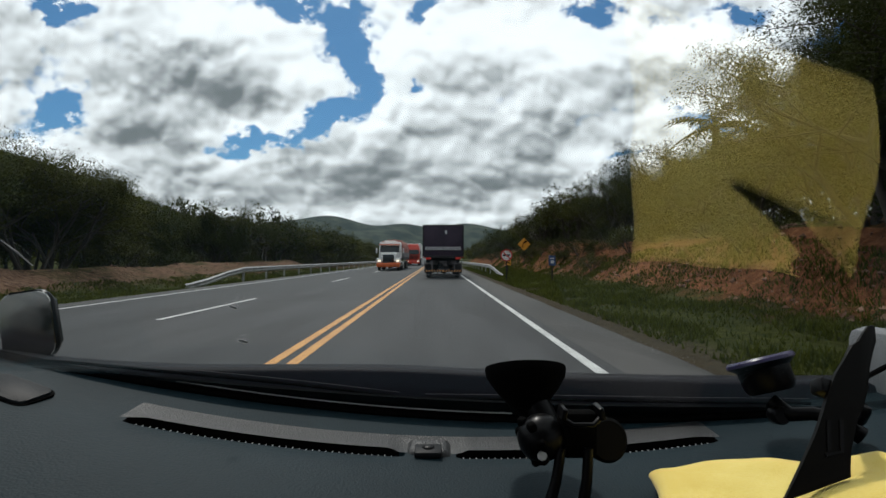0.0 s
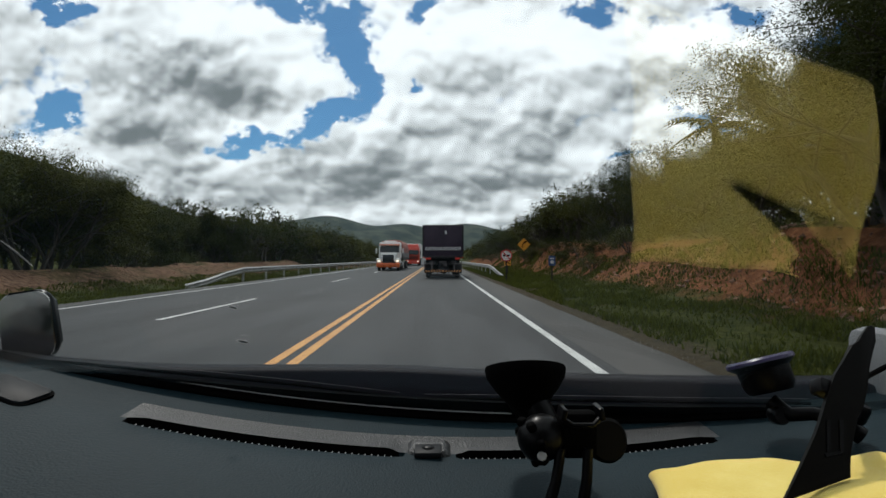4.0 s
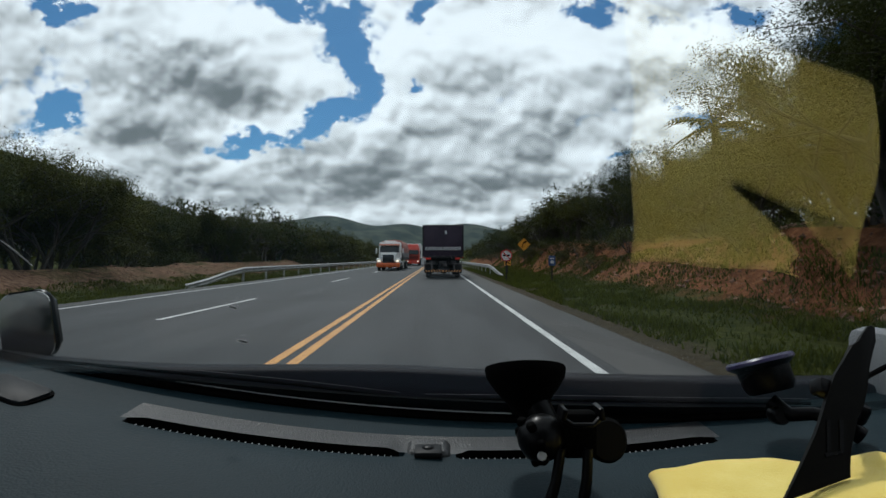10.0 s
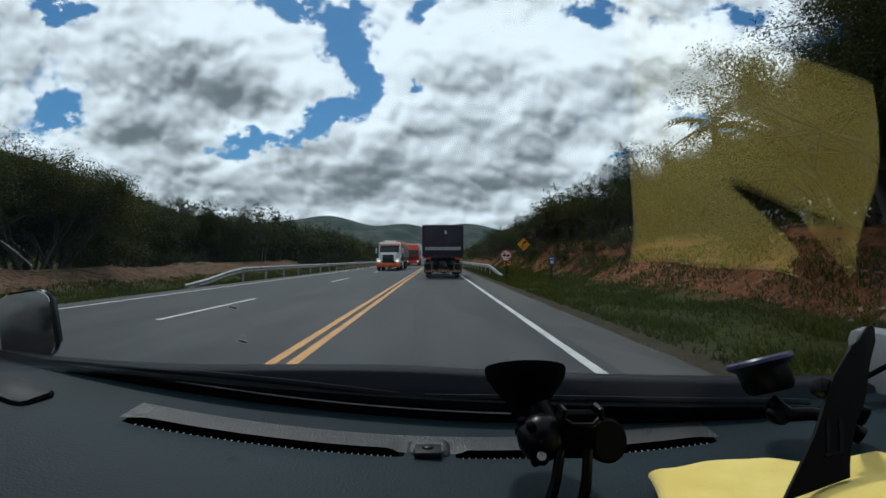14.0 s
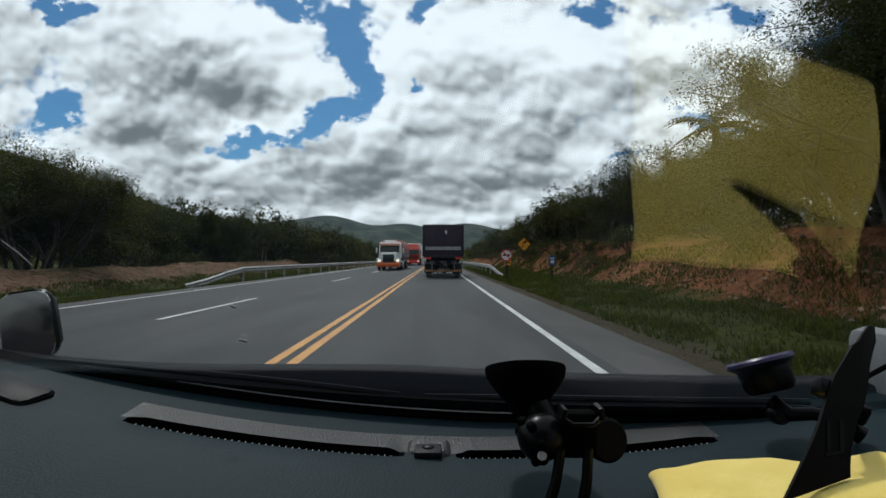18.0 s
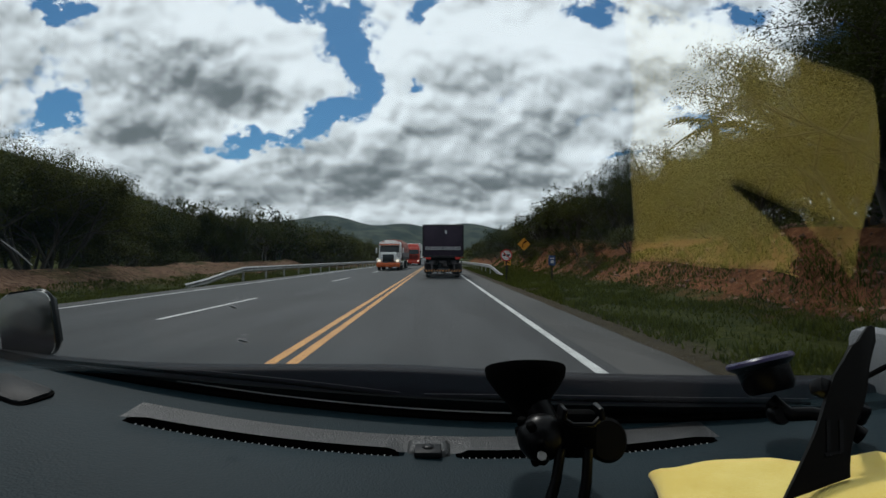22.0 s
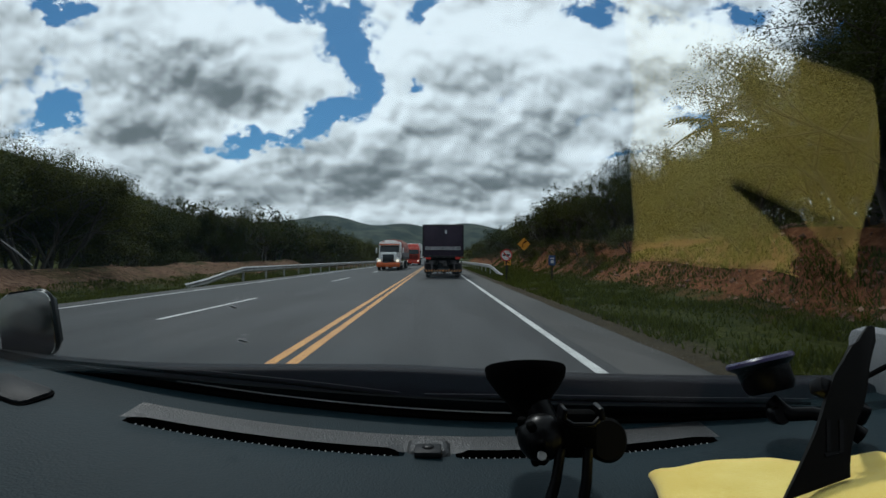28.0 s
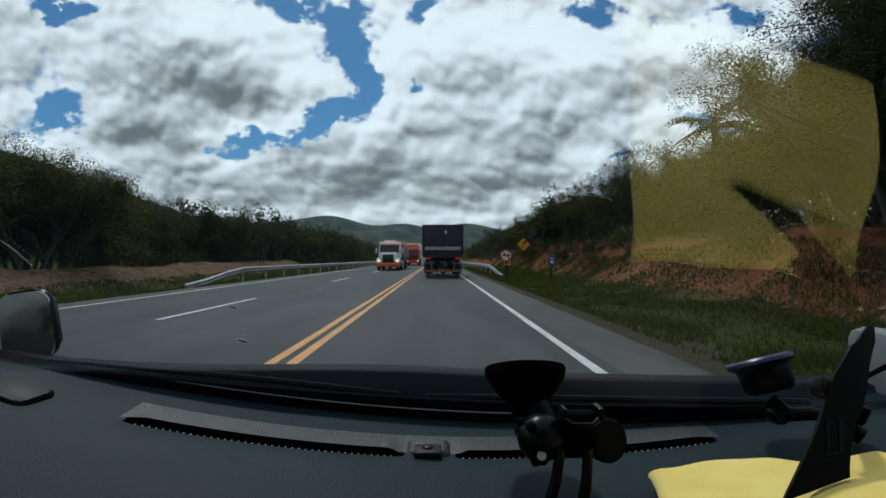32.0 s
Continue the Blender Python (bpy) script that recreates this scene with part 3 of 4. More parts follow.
def screen_sheet(s0, s1, lift, thick, name, mat, parent, label, wide=0.80, rows=14):
    v, f = [], []
    cols = 60
    for side in (0, 1):
        for j in range(rows + 1):
            for i in range(cols + 1):
                x = -wide + 2 * wide * i / cols
                a = s0(x) if callable(s0) else s0
                b = s1(x) if callable(s1) else s1
                v.append(screen_point(x, a + (b - a) * j / rows, lift + side * thick))
    n = (rows + 1) * (cols + 1)
    for j in range(rows):
        for i in range(cols):
            k = j * (cols + 1) + i
            f.append((k, k + 1, k + cols + 2, k + cols + 1))
            f.append((n + k, n + k + cols + 1, n + k + cols + 2, n + k + 1))
    rim = [i for i in range(cols + 1)] + [j * (cols + 1) + cols for j in range(1, rows + 1)] + [rows * (cols + 1) + i for i in range(cols - 1, -1, -1)] + [j * (cols + 1) for j in range(rows - 1, 0, -1)]
    f += [(rim[k], n + rim[k], n + rim[(k + 1) % len(rim)], rim[(k + 1) % len(rim)]) for k in range(len(rim))]
    ob = new(name, mesh_of(name, v, f, mat, True))
    ob.data.set_sharp_from_angle(angle=radians(40))
    ob.parent = parent
    return tagged(ob, label)


glass = screen_sheet(0.0, 0.98, 0.0, 0.004, "windscreen", M["glass"], car, "clear windscreen reflecting the dashboard and the yellow cloth")
glass.visible_shadow = False
screen_sheet(-0.01, 0.022, 0.0065, 0.003, "windscreen_border", M["black"], car, "black printed border along the foot of the glass", rows=3)
# seam of the glass on the dashboard, with its pale edge
seam = [(x, sill_y(x) - 0.004, dash_z(x, sill_y(x)) + 0.003) for x in [-0.80 + 0.04 * i for i in range(41)]]
part("windscreen_seal", tube(seam, 0.0065, 8), M["matt_black"], car, "black rubber seal", True)
pale = [(x, sill_y(x) - 0.006, dash_z(x, sill_y(x)) + 0.0135) for x in [-0.40 + 0.04 * i for i in range(14)]]
part("seal_edge", tube(pale, 0.0011, 6), M["grey_plastic"], car, "pale shiny edge of the seal", True)
# black cowl outside the foot of the glass, with the wipers in it
v, f = [], []
cowl_x = [-0.84 + 0.04 * i for i in range(43)]
for x in cowl_x:
    for k, (dy, dz) in enumerate(((0.012, -0.02), (0.03, -0.008), (0.045, 0.022), (0.055, 0.058), (0.07, 0.062), (0.21, 0.040), (0.23, -0.06))):
        v.append((x, sill_y(x) + dy, dash_z(x, sill_y(x)) + dz - 0.10 * x * x - 0.046 * step(0.0, 0.70, -x) * step(0.02, 0.05, dy)))
f = [(7 * i + j, 7 * i + 7 + j, 7 * i + 8 + j, 7 * i + 1 + j) for i in range(len(cowl_x) - 1) for j in range(6)]
cowl = new("cowl", mesh_of("cowl", v, f, M["violet_black"], True))
cowl.parent = car
tagged(cowl, "violet-black plastic cowl below the windscreen")
for x0, x1, s0, s1 in ((-0.60, -0.06, 0.018, 0.014), (-0.02, 0.56, 0.014, 0.012)):
    pts = [screen_point(x0 + (x1 - x0) * k / 8, s0 + (s1 - s0) * k / 8 + 0.008 * math.sin(math.pi * k / 8), 0.016) for k in range(9)]
    arm = part("wiper", tube(pts, 0.0028, 6), M["matt_black"], car, "black wiper resting at the foot of the glass", True)
    part("wiper_blade", tube([p + Vector((0, 0.004, 0.006)) for p in pts], 0.0004, 6), M["frame_grey"], arm, "thin shiny wiper spring", True)

# chips on the inside of the glass, and a pale streak in place of a reflection
for x, s_, w_, h_ in ((-0.260, 0.210, 0.011, 0.006), (-0.268, 0.138, 0.014, 0.007)):
    at = screen_point(x, s_, -0.0015)
    chip = slab([(-w_ / 2, h_ * 0.3), (-w_ * 0.1, h_ / 2), (w_ / 2, -h_ * 0.3), (w_ * 0.15, -h_ / 2)], 0.0006, pose(*at, 48))
    part("glass_chip", chip, M["grey_plastic"], glass, "small pale chip in the glass")
# a reflection at the left, modelled as a thin pale sliver
part("glass_scratch", tube([screen_point(-0.4219, 0.382, -0.001), screen_point(-0.4196, 0.362, -0.001), screen_point(-0.4185, 0.338, -0.001)], [0.0004, 0.0009, 0.0005], 6), M["grey_plastic"], glass, "pale streak standing in for a reflection in the glass")

# ---- body shell ----
part("roof", block((1.42, 1.75, 0.05), (0, -0.72, 1.60), 0.02), M["lining"], car, "grey headlining under the roof")
part("roof_skin", block((1.44, 1.78, 0.02), (0, -0.72, 1.64), 0.008), M["car_paint"], car)
part("floor_pan", block((1.5, 2.6, 0.06), (0, -0.35, 0.25), 0.01), M["matt_black"], car)
part("firewall", block((1.6, 0.04, 0.66), (0, 0.93, 0.6), 0.01), M["matt_black"], car)
part("tailgate", block((1.5, 0.05, 1.35), (0, -1.64, 0.95), 0.02), M["car_paint"], car)
part("bonnet", block((1.5, 1.0, 0.05), (0, 1.42, 0.80), 0.02, (-5, 0, 0)), M["car_paint"], car)
part("nose", block((1.56, 0.12, 0.5), (0, 1.93, 0.50), 0.05), M["car_paint"], car)
for s in (-1, 1):
    part("door_side", block((0.06, 2.6, 0.66), (s * 0.79, -0.36, 0.60), 0.02), M["car_paint"], car)
    part("wing", block((0.08, 1.0, 0.40), (s * 0.76, 1.42, 0.50), 0.02), M["car_paint"], car)
    part("door_lining", block((0.03, 1.9, 0.28), (s * 0.745, -0.55, 0.90), 0.01), M["trim"], car)
    part("front_pillar", tube([screen_point(s * 0.83, -0.02, 0.01), screen_point(s * 0.80, 0.45, 0.015), screen_point(s * 0.74, 0.96, 0.02)], [0.035, 0.03, 0.035], 10), M["trim"], car, "grey pillar trim beside the windscreen", True)
    part("middle_pillar", block((0.05, 0.10, 0.75), (s * 0.74, -0.70, 1.24), 0.015), M["trim"], car)
    part("rear_pillar", block((0.06, 0.22, 0.75), (s * 0.73, -1.52, 1.24), 0.02), M["trim"], car)
    for y in (1.42, -1.05):
        wheel = part("wheel", lathe([(0.16, -0.09), (0.27, -0.09), (0.29, -0.06), (0.29, 0.06), (0.27, 0.09), (0.16, 0.09)], (s * 0.66, y, 0.294), (0, 90, 0), 28), M["tyre"], car, "", True)
        part("rim", lathe([(0.03, -0.07), (0.17, -0.08), (0.17, 0.08), (0.03, 0.07)], (s * 0.67, y, 0.294), (0, 90, 0), 20), M["steel"], wheel, "", True)
part("corner_trim", block((0.05, 0.30, 0.16), (0.71, 0.72, 1.06), 0.02, (0, 0, 6)), M["trim"], car, "pale grey trim where dashboard meets pillar", True)
# wing mirror on the driver's side
mirror = part("wing_mirror", slab(rounded(0.088, 0.125, 0.024), 0.022, pose(-0.735, 0.966, 1.130, 0, -9, 8), 0.010), M["black"], car, "black housing of the driver's wing mirror", True)
part("mirror_glass", slab(rounded(0.084, 0.120, 0.022), 0.004, pose(-0.7305, 0.9515, 1.1295, -3.5, -9, 8), 0.001), M["mirror"], mirror, "grey mirror glass")
part("mirror_stalk", block((0.05, 0.04, 0.035), (-0.785, 0.985, 1.060), 0.01), M["black"], mirror)

# ---- things in the car ----
# yellow cloth folded over the passenger's side of the dashboard


def cloth_sheet():
    """A folded cloth: two layers that meet in a round fold at its left end, with soft waves; its right end lies higher."""
    v, f = [], []
    nu, nv = 60, 44
    around = [(1.0 - i / nu, 1.0) for i in range(nu + 1)]  # upper layer to the fold, round it, back below
    around += [(-0.10 * math.sin(math.pi * k / 9), 0.5 + 0.5 * math.cos(math.pi * k / 9)) for k in range(1, 9)]
    around += [(i / nu, 0.0) for i in range(nu + 1)]
    for j in range(nv + 1):
        t = j / nv
        near, far = (0.196, 0.285), (0.272, 0.626)
        near2, far2 = (0.402, 0.330), (0.476, 0.564)
        for a, h in around:
            soft = max(0.0, t - 0.9) * 0.10 * max(0.0, a - 0.85) * 6
            x = near[0] + (far[0] - near[0]) * t + a * (near2[0] + (far2[0] - near2[0]) * t - near[0] - (far[0] - near[0]) * t) - soft
            y = near[1] + (far[1] - near[1]) * t + a * (near2[1] + (far2[1] - near2[1]) * t - near[1] - (far[1] - near[1]) * t) + 0.0025 * math.sin(x * 60)
            edge = min(1.0, 9 * (1 - t), 9 * t)
            thick = 0.82 + 0.18 * math.sqrt(max(0.0, edge))
            top = (0.029 + 0.026 * max(0.0, a)) * thick + 0.003 * math.sin(x * 40 + y * 22) + 0.005 * noise.noise((x * 11, y * 11, 1)) + 0.003 * noise.noise((x * 26, y * 26, 4))
            base = dash_z(x, max(y, 0.36)) + 0.004
            v.append((x + 0.003 * math.sin(y * 34), y, base + h * top + (1 - h) * 0.4 * max(0.0, top - 0.026)))
    m = len(around)
    f = [(j * m + i, j * m + i + 1, (j + 1) * m + i + 1, (j + 1) * m + i) for j in range(nv) for i in range(m - 1)]
    ob = new("cloth", mesh_of("cloth", v, f, M["cloth"], True))
    return tagged(ob, "soft yellow microfibre cloth folded on the dashboard", "cloth")


cloth = cloth_sheet()

# empty phone holder on a suction cup stuck to the glass, in the middle
holder = empty("phone_holder", pose(0, 0, 0), "black phone holder on a suction cup with two red-tipped legs", "phone holder")


cup_at = Vector((0.117, 0.704, 1.105))
cup = part("suction_cup", lathe([(0.0525, 0.0), (0.0535, -0.004), (0.051, -0.014), (0.040, -0.030), (0.026, -0.046), (0.016, -0.060), (0.013, -0.070)], cup_at, (-22, 0, 0), 36), M["matt_black"], holder, "black rubber suction cup", True)
part("cup_neck", tube([cup_at + Vector((0.010, -0.022, -0.045)), cup_at + Vector((0.022, -0.036, -0.068)), cup_at + Vector((0.030, -0.050, -0.088))], [0.020, 0.018, 0.013], 14), M["black"], holder, "", True)
part("cup_screw", lathe([(0.0, 0), (0.0032, 0.0), (0.0034, 0.002), (0.001, 0.0034)], cup_at + Vector((0.045, -0.045, -0.058)), (60, 0, 0), 12), M["grey_plastic"], cup, "small steel screw", True)
ball_at = Vector((0.119, 0.605, 1.046))
ball = part("clamp_ball", lathe([(0.008, -0.026), (0.017, -0.022), (0.024, -0.012), (0.0265, 0.0), (0.024, 0.012), (0.017, 0.022), (0.008, 0.026)], ball_at, (0, 74, 20), 28), M["black"], holder, "glossy black ball joint", True)
for k in range(7):
    a = 2 * math.pi * k / 7
    d = pose(0, 0, 0, 0, 74, 20) @ Vector((0.0235 * math.cos(a), 0.0235 * math.sin(a), -0.013))
    part("clamp_rib", block((0.010, 0.010, 0.012), ball_at + d, 0.003, (25 * k, 74, 20)), M["matt_black"], ball)
part("clamp_button", lathe([(0.0, 0), (0.0052, 0.0), (0.0052, 0.002), (0.004, 0.003)], ball_at + Vector((-0.004, -0.024, -0.012)), (75, 0, 0), 16), M["grey_plastic"], ball, "round pale grey button", True)
part("bracket", block((0.040, 0.022, 0.052), (0.1600, 0.60, 1.052), 0.006), M["matt_black"], holder, "black clamp body", True)
part("bracket_tooth", block((0.006, 0.026, 0.014), (0.1400, 0.592, 1.078), 0.002, (0, 12, 0)), M["black"], holder, "", True)
part("bracket_tooth", block((0.006, 0.026, 0.014), (0.1815, 0.592, 1.079), 0.002, (0, -12, 0)), M["black"], holder, "", True)
part("bracket_lip", tube([(0.1400, 0.588, 1.072), (0.1500, 0.582, 1.067), (0.1720, 0.582, 1.067), (0.1825, 0.588, 1.074)], 0.003, 8), M["black"], holder, "", True)
part("side_disc", lathe([(0.0, -0.007), (0.022, -0.007), (0.0255, -0.004), (0.0255, 0.004), (0.022, 0.007)], (0.1995, 0.625, 1.036), (78, 0, 12), 28), M["gloss_black"], holder, "black oval side pad", True)
for x0, x1 in ((0.138, 0.120), (0.168, 0.158)):
    leg = part("leg", tube([(x0, 0.588, 1.040), ((x0 + x1) / 2 + 0.002, 0.584, 1.005), (x1, 0.580, 0.972)], [0.0055, 0.006, 0.007], 10), M["black"], holder, "slim black leg", True)
    part("leg_tip", block((0.008, 0.009, 0.010), (x1 + 0.001, 0.576, 0.972), 0.003), M["red"], leg, "red rubber tip", True)
part("foot_bar", tube([(0.1140, 0.575, 0.968), (0.1290, 0.57, 0.962), (0.1520, 0.57, 0.962), (0.1640, 0.576, 0.966)], 0.006, 8), M["black"], holder, "", True)

# second holder with its slim tablet plate, beside the passenger
second = empty("tablet_holder", pose(0, 0, 0), "black tablet holder leaning on the yellow cloth, stuck to the glass", "phone holder")
cup2_at = Vector((0.454, 0.742, 1.107))
cup2 = part("suction_cup", lathe([(0.043, 0.0), (0.0435, -0.005), (0.038, -0.009), (0.034, -0.012), (0.0325, -0.036), (0.028, -0.044)], cup2_at, (-18, -13, 0), 36), M["black"], second, "black suction cup", True)
part("cup_rim", lathe([(0.0410, 0.003), (0.0445, 0.0), (0.0445, -0.004), (0.0410, -0.006)], cup2_at, (-18, -13, 0), 36), M["violet"], cup2, "violet glossy rim", True)
part("arm", tube([(0.466, 0.735, 1.050), (0.48, 0.715, 1.038), (0.50, 0.70, 1.044), (0.52, 0.69, 1.040), (0.545, 0.675, 1.022)], [0.012, 0.010, 0.009, 0.010, 0.012], 10), M["black"], second, "jointed black arm", True)
part("arm_joint", lathe([(0.0, -0.01), (0.011, -0.01), (0.013, -0.006), (0.013, 0.006), (0.011, 0.01)], (0.468, 0.722, 1.036), (80, 0, 0), 18), M["black"], second, "", True)
part("knob", lathe([(0.0, -0.012), (0.014, -0.012), (0.016, -0.008), (0.016, 0.008), (0.014, 0.012)], (0.533, 0.672, 1.055), (10, 20, 0), 20), M["black"], second, "round black knob", True)
plate_outline = [(0.3238, -0.0189), (0.3969, 0.0024), (0.406, 0.0287), (0.4247, 0.0577), (0.4386, 0.0713), (0.4504, 0.0877), (0.4602, 0.1121), (0.4732, 0.1324), (0.481, 0.1389), (0.4873, 0.1562), (0.4849, 0.1596),
                 (0.4793, 0.1582), (0.4705, 0.1495), (0.4622, 0.1389), (0.4512, 0.1363), (0.4387, 0.1209), (0.4203, 0.1023), (0.4051, 0.0819), (0.3888, 0.0578), (0.3773, 0.0423), (0.3505, 0.0107)]
leaning = pose(0, 0.506, 1.037, -30.3)
plate = part("plate", slab(plate_outline, 0.006, leaning, 0.0015), M["gloss_black"], second, "tall tapering black plate leaning towards the glass", True)
on_plate = leaning @ Matrix.Translation((0, -0.0036, 0))
for x in (0.382, 0.395):
    part("slot", slab([(x, 0.026), (x + 0.004, 0.027), (x + 0.015, 0.056), (x + 0.011, 0.056)], 0.0012, on_plate), M["black"], plate, "narrow dark slot")
part("slot", slab([(0.379, 0.021), (0.398, 0.025), (0.399, 0.027), (0.379, 0.024)], 0.0012, on_plate), M["black"], plate, "narrow dark slot")
part("plate_clip", block((0.034, 0.018, 0.018), leaning @ Vector((0.418, 0.010, 0.090)), 0.004, (-30.3, 20, 0)), M["black"], second, "", True)
part("plate_arm", tube([(0.418, 0.565, 1.112), (0.47, 0.61, 1.080), (0.533, 0.672, 1.05)], 0.009, 10), M["black"], second, "", True)
part("cable", tube([(0.44, 0.575, 1.105), (0.47, 0.585, 1.114), (0.53, 0.60, 1.135), (0.62, 0.61, 1.165)], 0.0028, 8), M["matt_black"], second, "thin black cable", True)

# ---- vehicles ahead ----


def wheel_of(thing, at, r=0.5, w=0.28, name="wheel"):
    x, y, z = at
    tyre = part(name, lathe([(r * 0.55, -w / 2), (r * 0.9, -w / 2), (r, -w * 0.38), (r, w * 0.38), (r * 0.9, w / 2), (r * 0.55, w / 2)], at, (0, 90, 0), 24), M["tyre"], thing, "", True)
    part("rim", lathe([(0.05, -w * 0.4), (r * 0.56, -w * 0.45), (r * 0.56, w * 0.45), (0.05, w * 0.4)], at, (0, 90, 0), 18), M["frame_grey"], tyre, "", True)


def dark_trailer(at):
    """The lead lorry, seen from behind: tall dark box over an open chassis with a striped bumper."""
    t = empty("lorry", at, "tall dark plum box lorry with striped rear bumper, driving lane", "lorry")
    part("box_body", block((2.6, 9.0, 1.98), (0, 4.5, 2.40), 0.03), M["tarp_dark"], t, "tall dark plum cargo box", True)
    part("box_rim", block((2.64, 0.06, 0.06), (0, 0.0, 3.40), 0.01), M["frame_grey"], t, "grey top rim")
    for s in (-1, 1):
        part("corner_post", block((0.07, 0.06, 1.95), (s * 1.29, -0.01, 2.40), 0.01), M["frame_dark"], t)
    part("roof_sheet", block((2.5, 8.8, 0.08), (0, 4.5, 3.41), 0.02), M["frame_grey"], t, "pale grey roof sheet")
    part("door_gap", block((0.03, 0.02, 1.9), (0, -0.006, 2.42), 0.004), M["frame_dark"], t)
    for k in range(3):
        part("white_stripe", block((2.3, 0.012, 0.045), (0, -0.008, 1.83 + 0.075 * k), 0.003), M["white_tape"], t, "white reflective stripe")
    part("box_mark", block((0.12, 0.012, 0.22), (0.18, -0.008, 2.95), 0.003), M["white_tape"], t, "small pale mark on the box")
    part("rear_sill", block((2.5, 0.18, 0.14), (0, 0.06, 1.36), 0.02), M["frame_dark"], t)
    for x in (-0.85, -0.5, 0.0, 0.5, 0.82):
        part("sill_lamp", block((0.16 if x else 0.32, 0.03, 0.03), (x, -0.04, 1.42), 0.006), M["frame_grey"], t)
    for s in (-1, 1):
        part("tail_lamp", block((0.34, 0.06, 0.13), (s * 0.95, -0.04, 1.26), 0.015), M["tail_lamp"], t, "red tail lamp")
        part("chassis_rail", block((0.10, 9.5, 0.28), (s * 0.42, 5.0, 1.10), 0.01), M["frame_dark"], t)
        part("mudguard", block((0.62, 0.03, 0.62), (s * 0.92, 0.55, 0.62), 0.01), M["frame_dark"], t)
        part("side_bar", block((0.07, 0.07, 0.78), (s * 1.18, 0.02, 0.74), 0.012), M["frame_grey"], t, "grey steel side bar")
        part("bumper_post", block((0.09, 0.09, 0.62), (s * 0.72, 0.05, 0.82), 0.012), M["frame_grey"], t, "grey bumper post")
        part("cross_bar", block((0.62, 0.05, 0.05), (s * 0.86, 0.02, 0.92), 0.01), M["frame_grey"], t)
        part("cross_bar", block((0.50, 0.05, 0.05), (s * 0.92, 0.02, 0.20), 0.01), M["frame_grey"], t)
        for y in (1.3, 2.6, 8.6):
            wheel_of(t, (s * 0.98, y, 0.5))
    part("underrun_panel", block((2.30, 0.04, 0.78), (0, 1.95, 0.90), 0.01), M["frame_dark"], t, "dirty dark panel under the box")
    part("axle_beam", tube([(-0.95, 1.3, 0.5), (0.95, 1.3, 0.5)], 0.09, 10), M["frame_dark"], t, "", True)
    for x in (-0.62, 0.60):
        part("air_tank", lathe([(0.02, -0.28), (0.13, -0.26), (0.14, -0.2), (0.14, 0.2), (0.13, 0.26), (0.02, 0.28)], (x, 0.75, 0.98), (0, 90, 0), 14), M["frame_grey"], t, "small steel air tank", True)
    part("valve_box", block((0.26, 0.16, 0.22), (0.12, 0.30, 0.86), 0.02), M["frame_grey"], t, "", True)
    part("hose", tube([(-0.30, 0.25, 1.15), (-0.22, 0.12, 0.95), (-0.05, 0.15, 0.88), (0.10, 0.22, 0.95)], 0.02, 8), M["frame_dark"], t, "", True)
    for s in (-1, 1):
        part("reflector", block((0.10, 0.02, 0.05), (s * 1.24, -0.03, 1.33), 0.004), M["tail_lamp"], t, "small red reflector")
    part("number_plate", block((0.42, 0.02, 0.14), (0, -0.02, 1.02), 0.005), M["frame_grey"], t, "pale number plate")
    part("plate_bar", block((0.30, 0.006, 0.045), (0, -0.033, 1.02), 0.001), M["frame_dark"], t)
    part("spare_carrier", lathe([(0.1, -0.1), (0.30, -0.1), (0.34, 0.0), (0.30, 0.1)], (0.05, 0.45, 0.62), (90, 0, 0), 20), M["frame_dark"], t, "", True)
    part("tow_frame", tube([(-0.42, 0.05, 0.22), (-0.30, 0.05, 0.55), (0.30, 0.05, 0.55), (0.42, 0.05, 0.22)], 0.035, 8), M["frame_grey"], t, "", True)
    bumper = part("bumper", block((2.44, 0.08, 0.13), (0, -0.05, 0.46), 0.01), M["amber_tape"], t, "bumper with slanting amber and dark stripes")
    for k in range(14):
        lean = -32 if k < 7 else 32
        part("bumper_stripe", slab([(-0.045, -0.066), (0.045, -0.066), (0.045 + (-0.06 if lean < 0 else 0.06), 0.066), (-0.045 + (-0.06 if lean < 0 else 0.06), 0.066)], 0.008,
                                    pose(-1.13 + 0.174 * k, -0.095, 0.46)), M["frame_dark"], bumper)
    part("lower_bar", block((2.3, 0.06, 0.06), (0, 0.0, 0.20), 0.01), M["frame_grey"], t)
    part("cab", block((2.45, 2.0, 2.3), (0, 10.4, 1.85), 0.12), M["cab_white"], t, "pale cab", True)
    for s in (-1, 1):
        part("cab_mirror", block((0.12, 0.16, 0.40), (s * 1.46, 10.9, 2.0), 0.03), M["cab_white"], t, "pale cab mirror", True)
    return t


dark_trailer(pose(0.40, 34.0, 0.0))


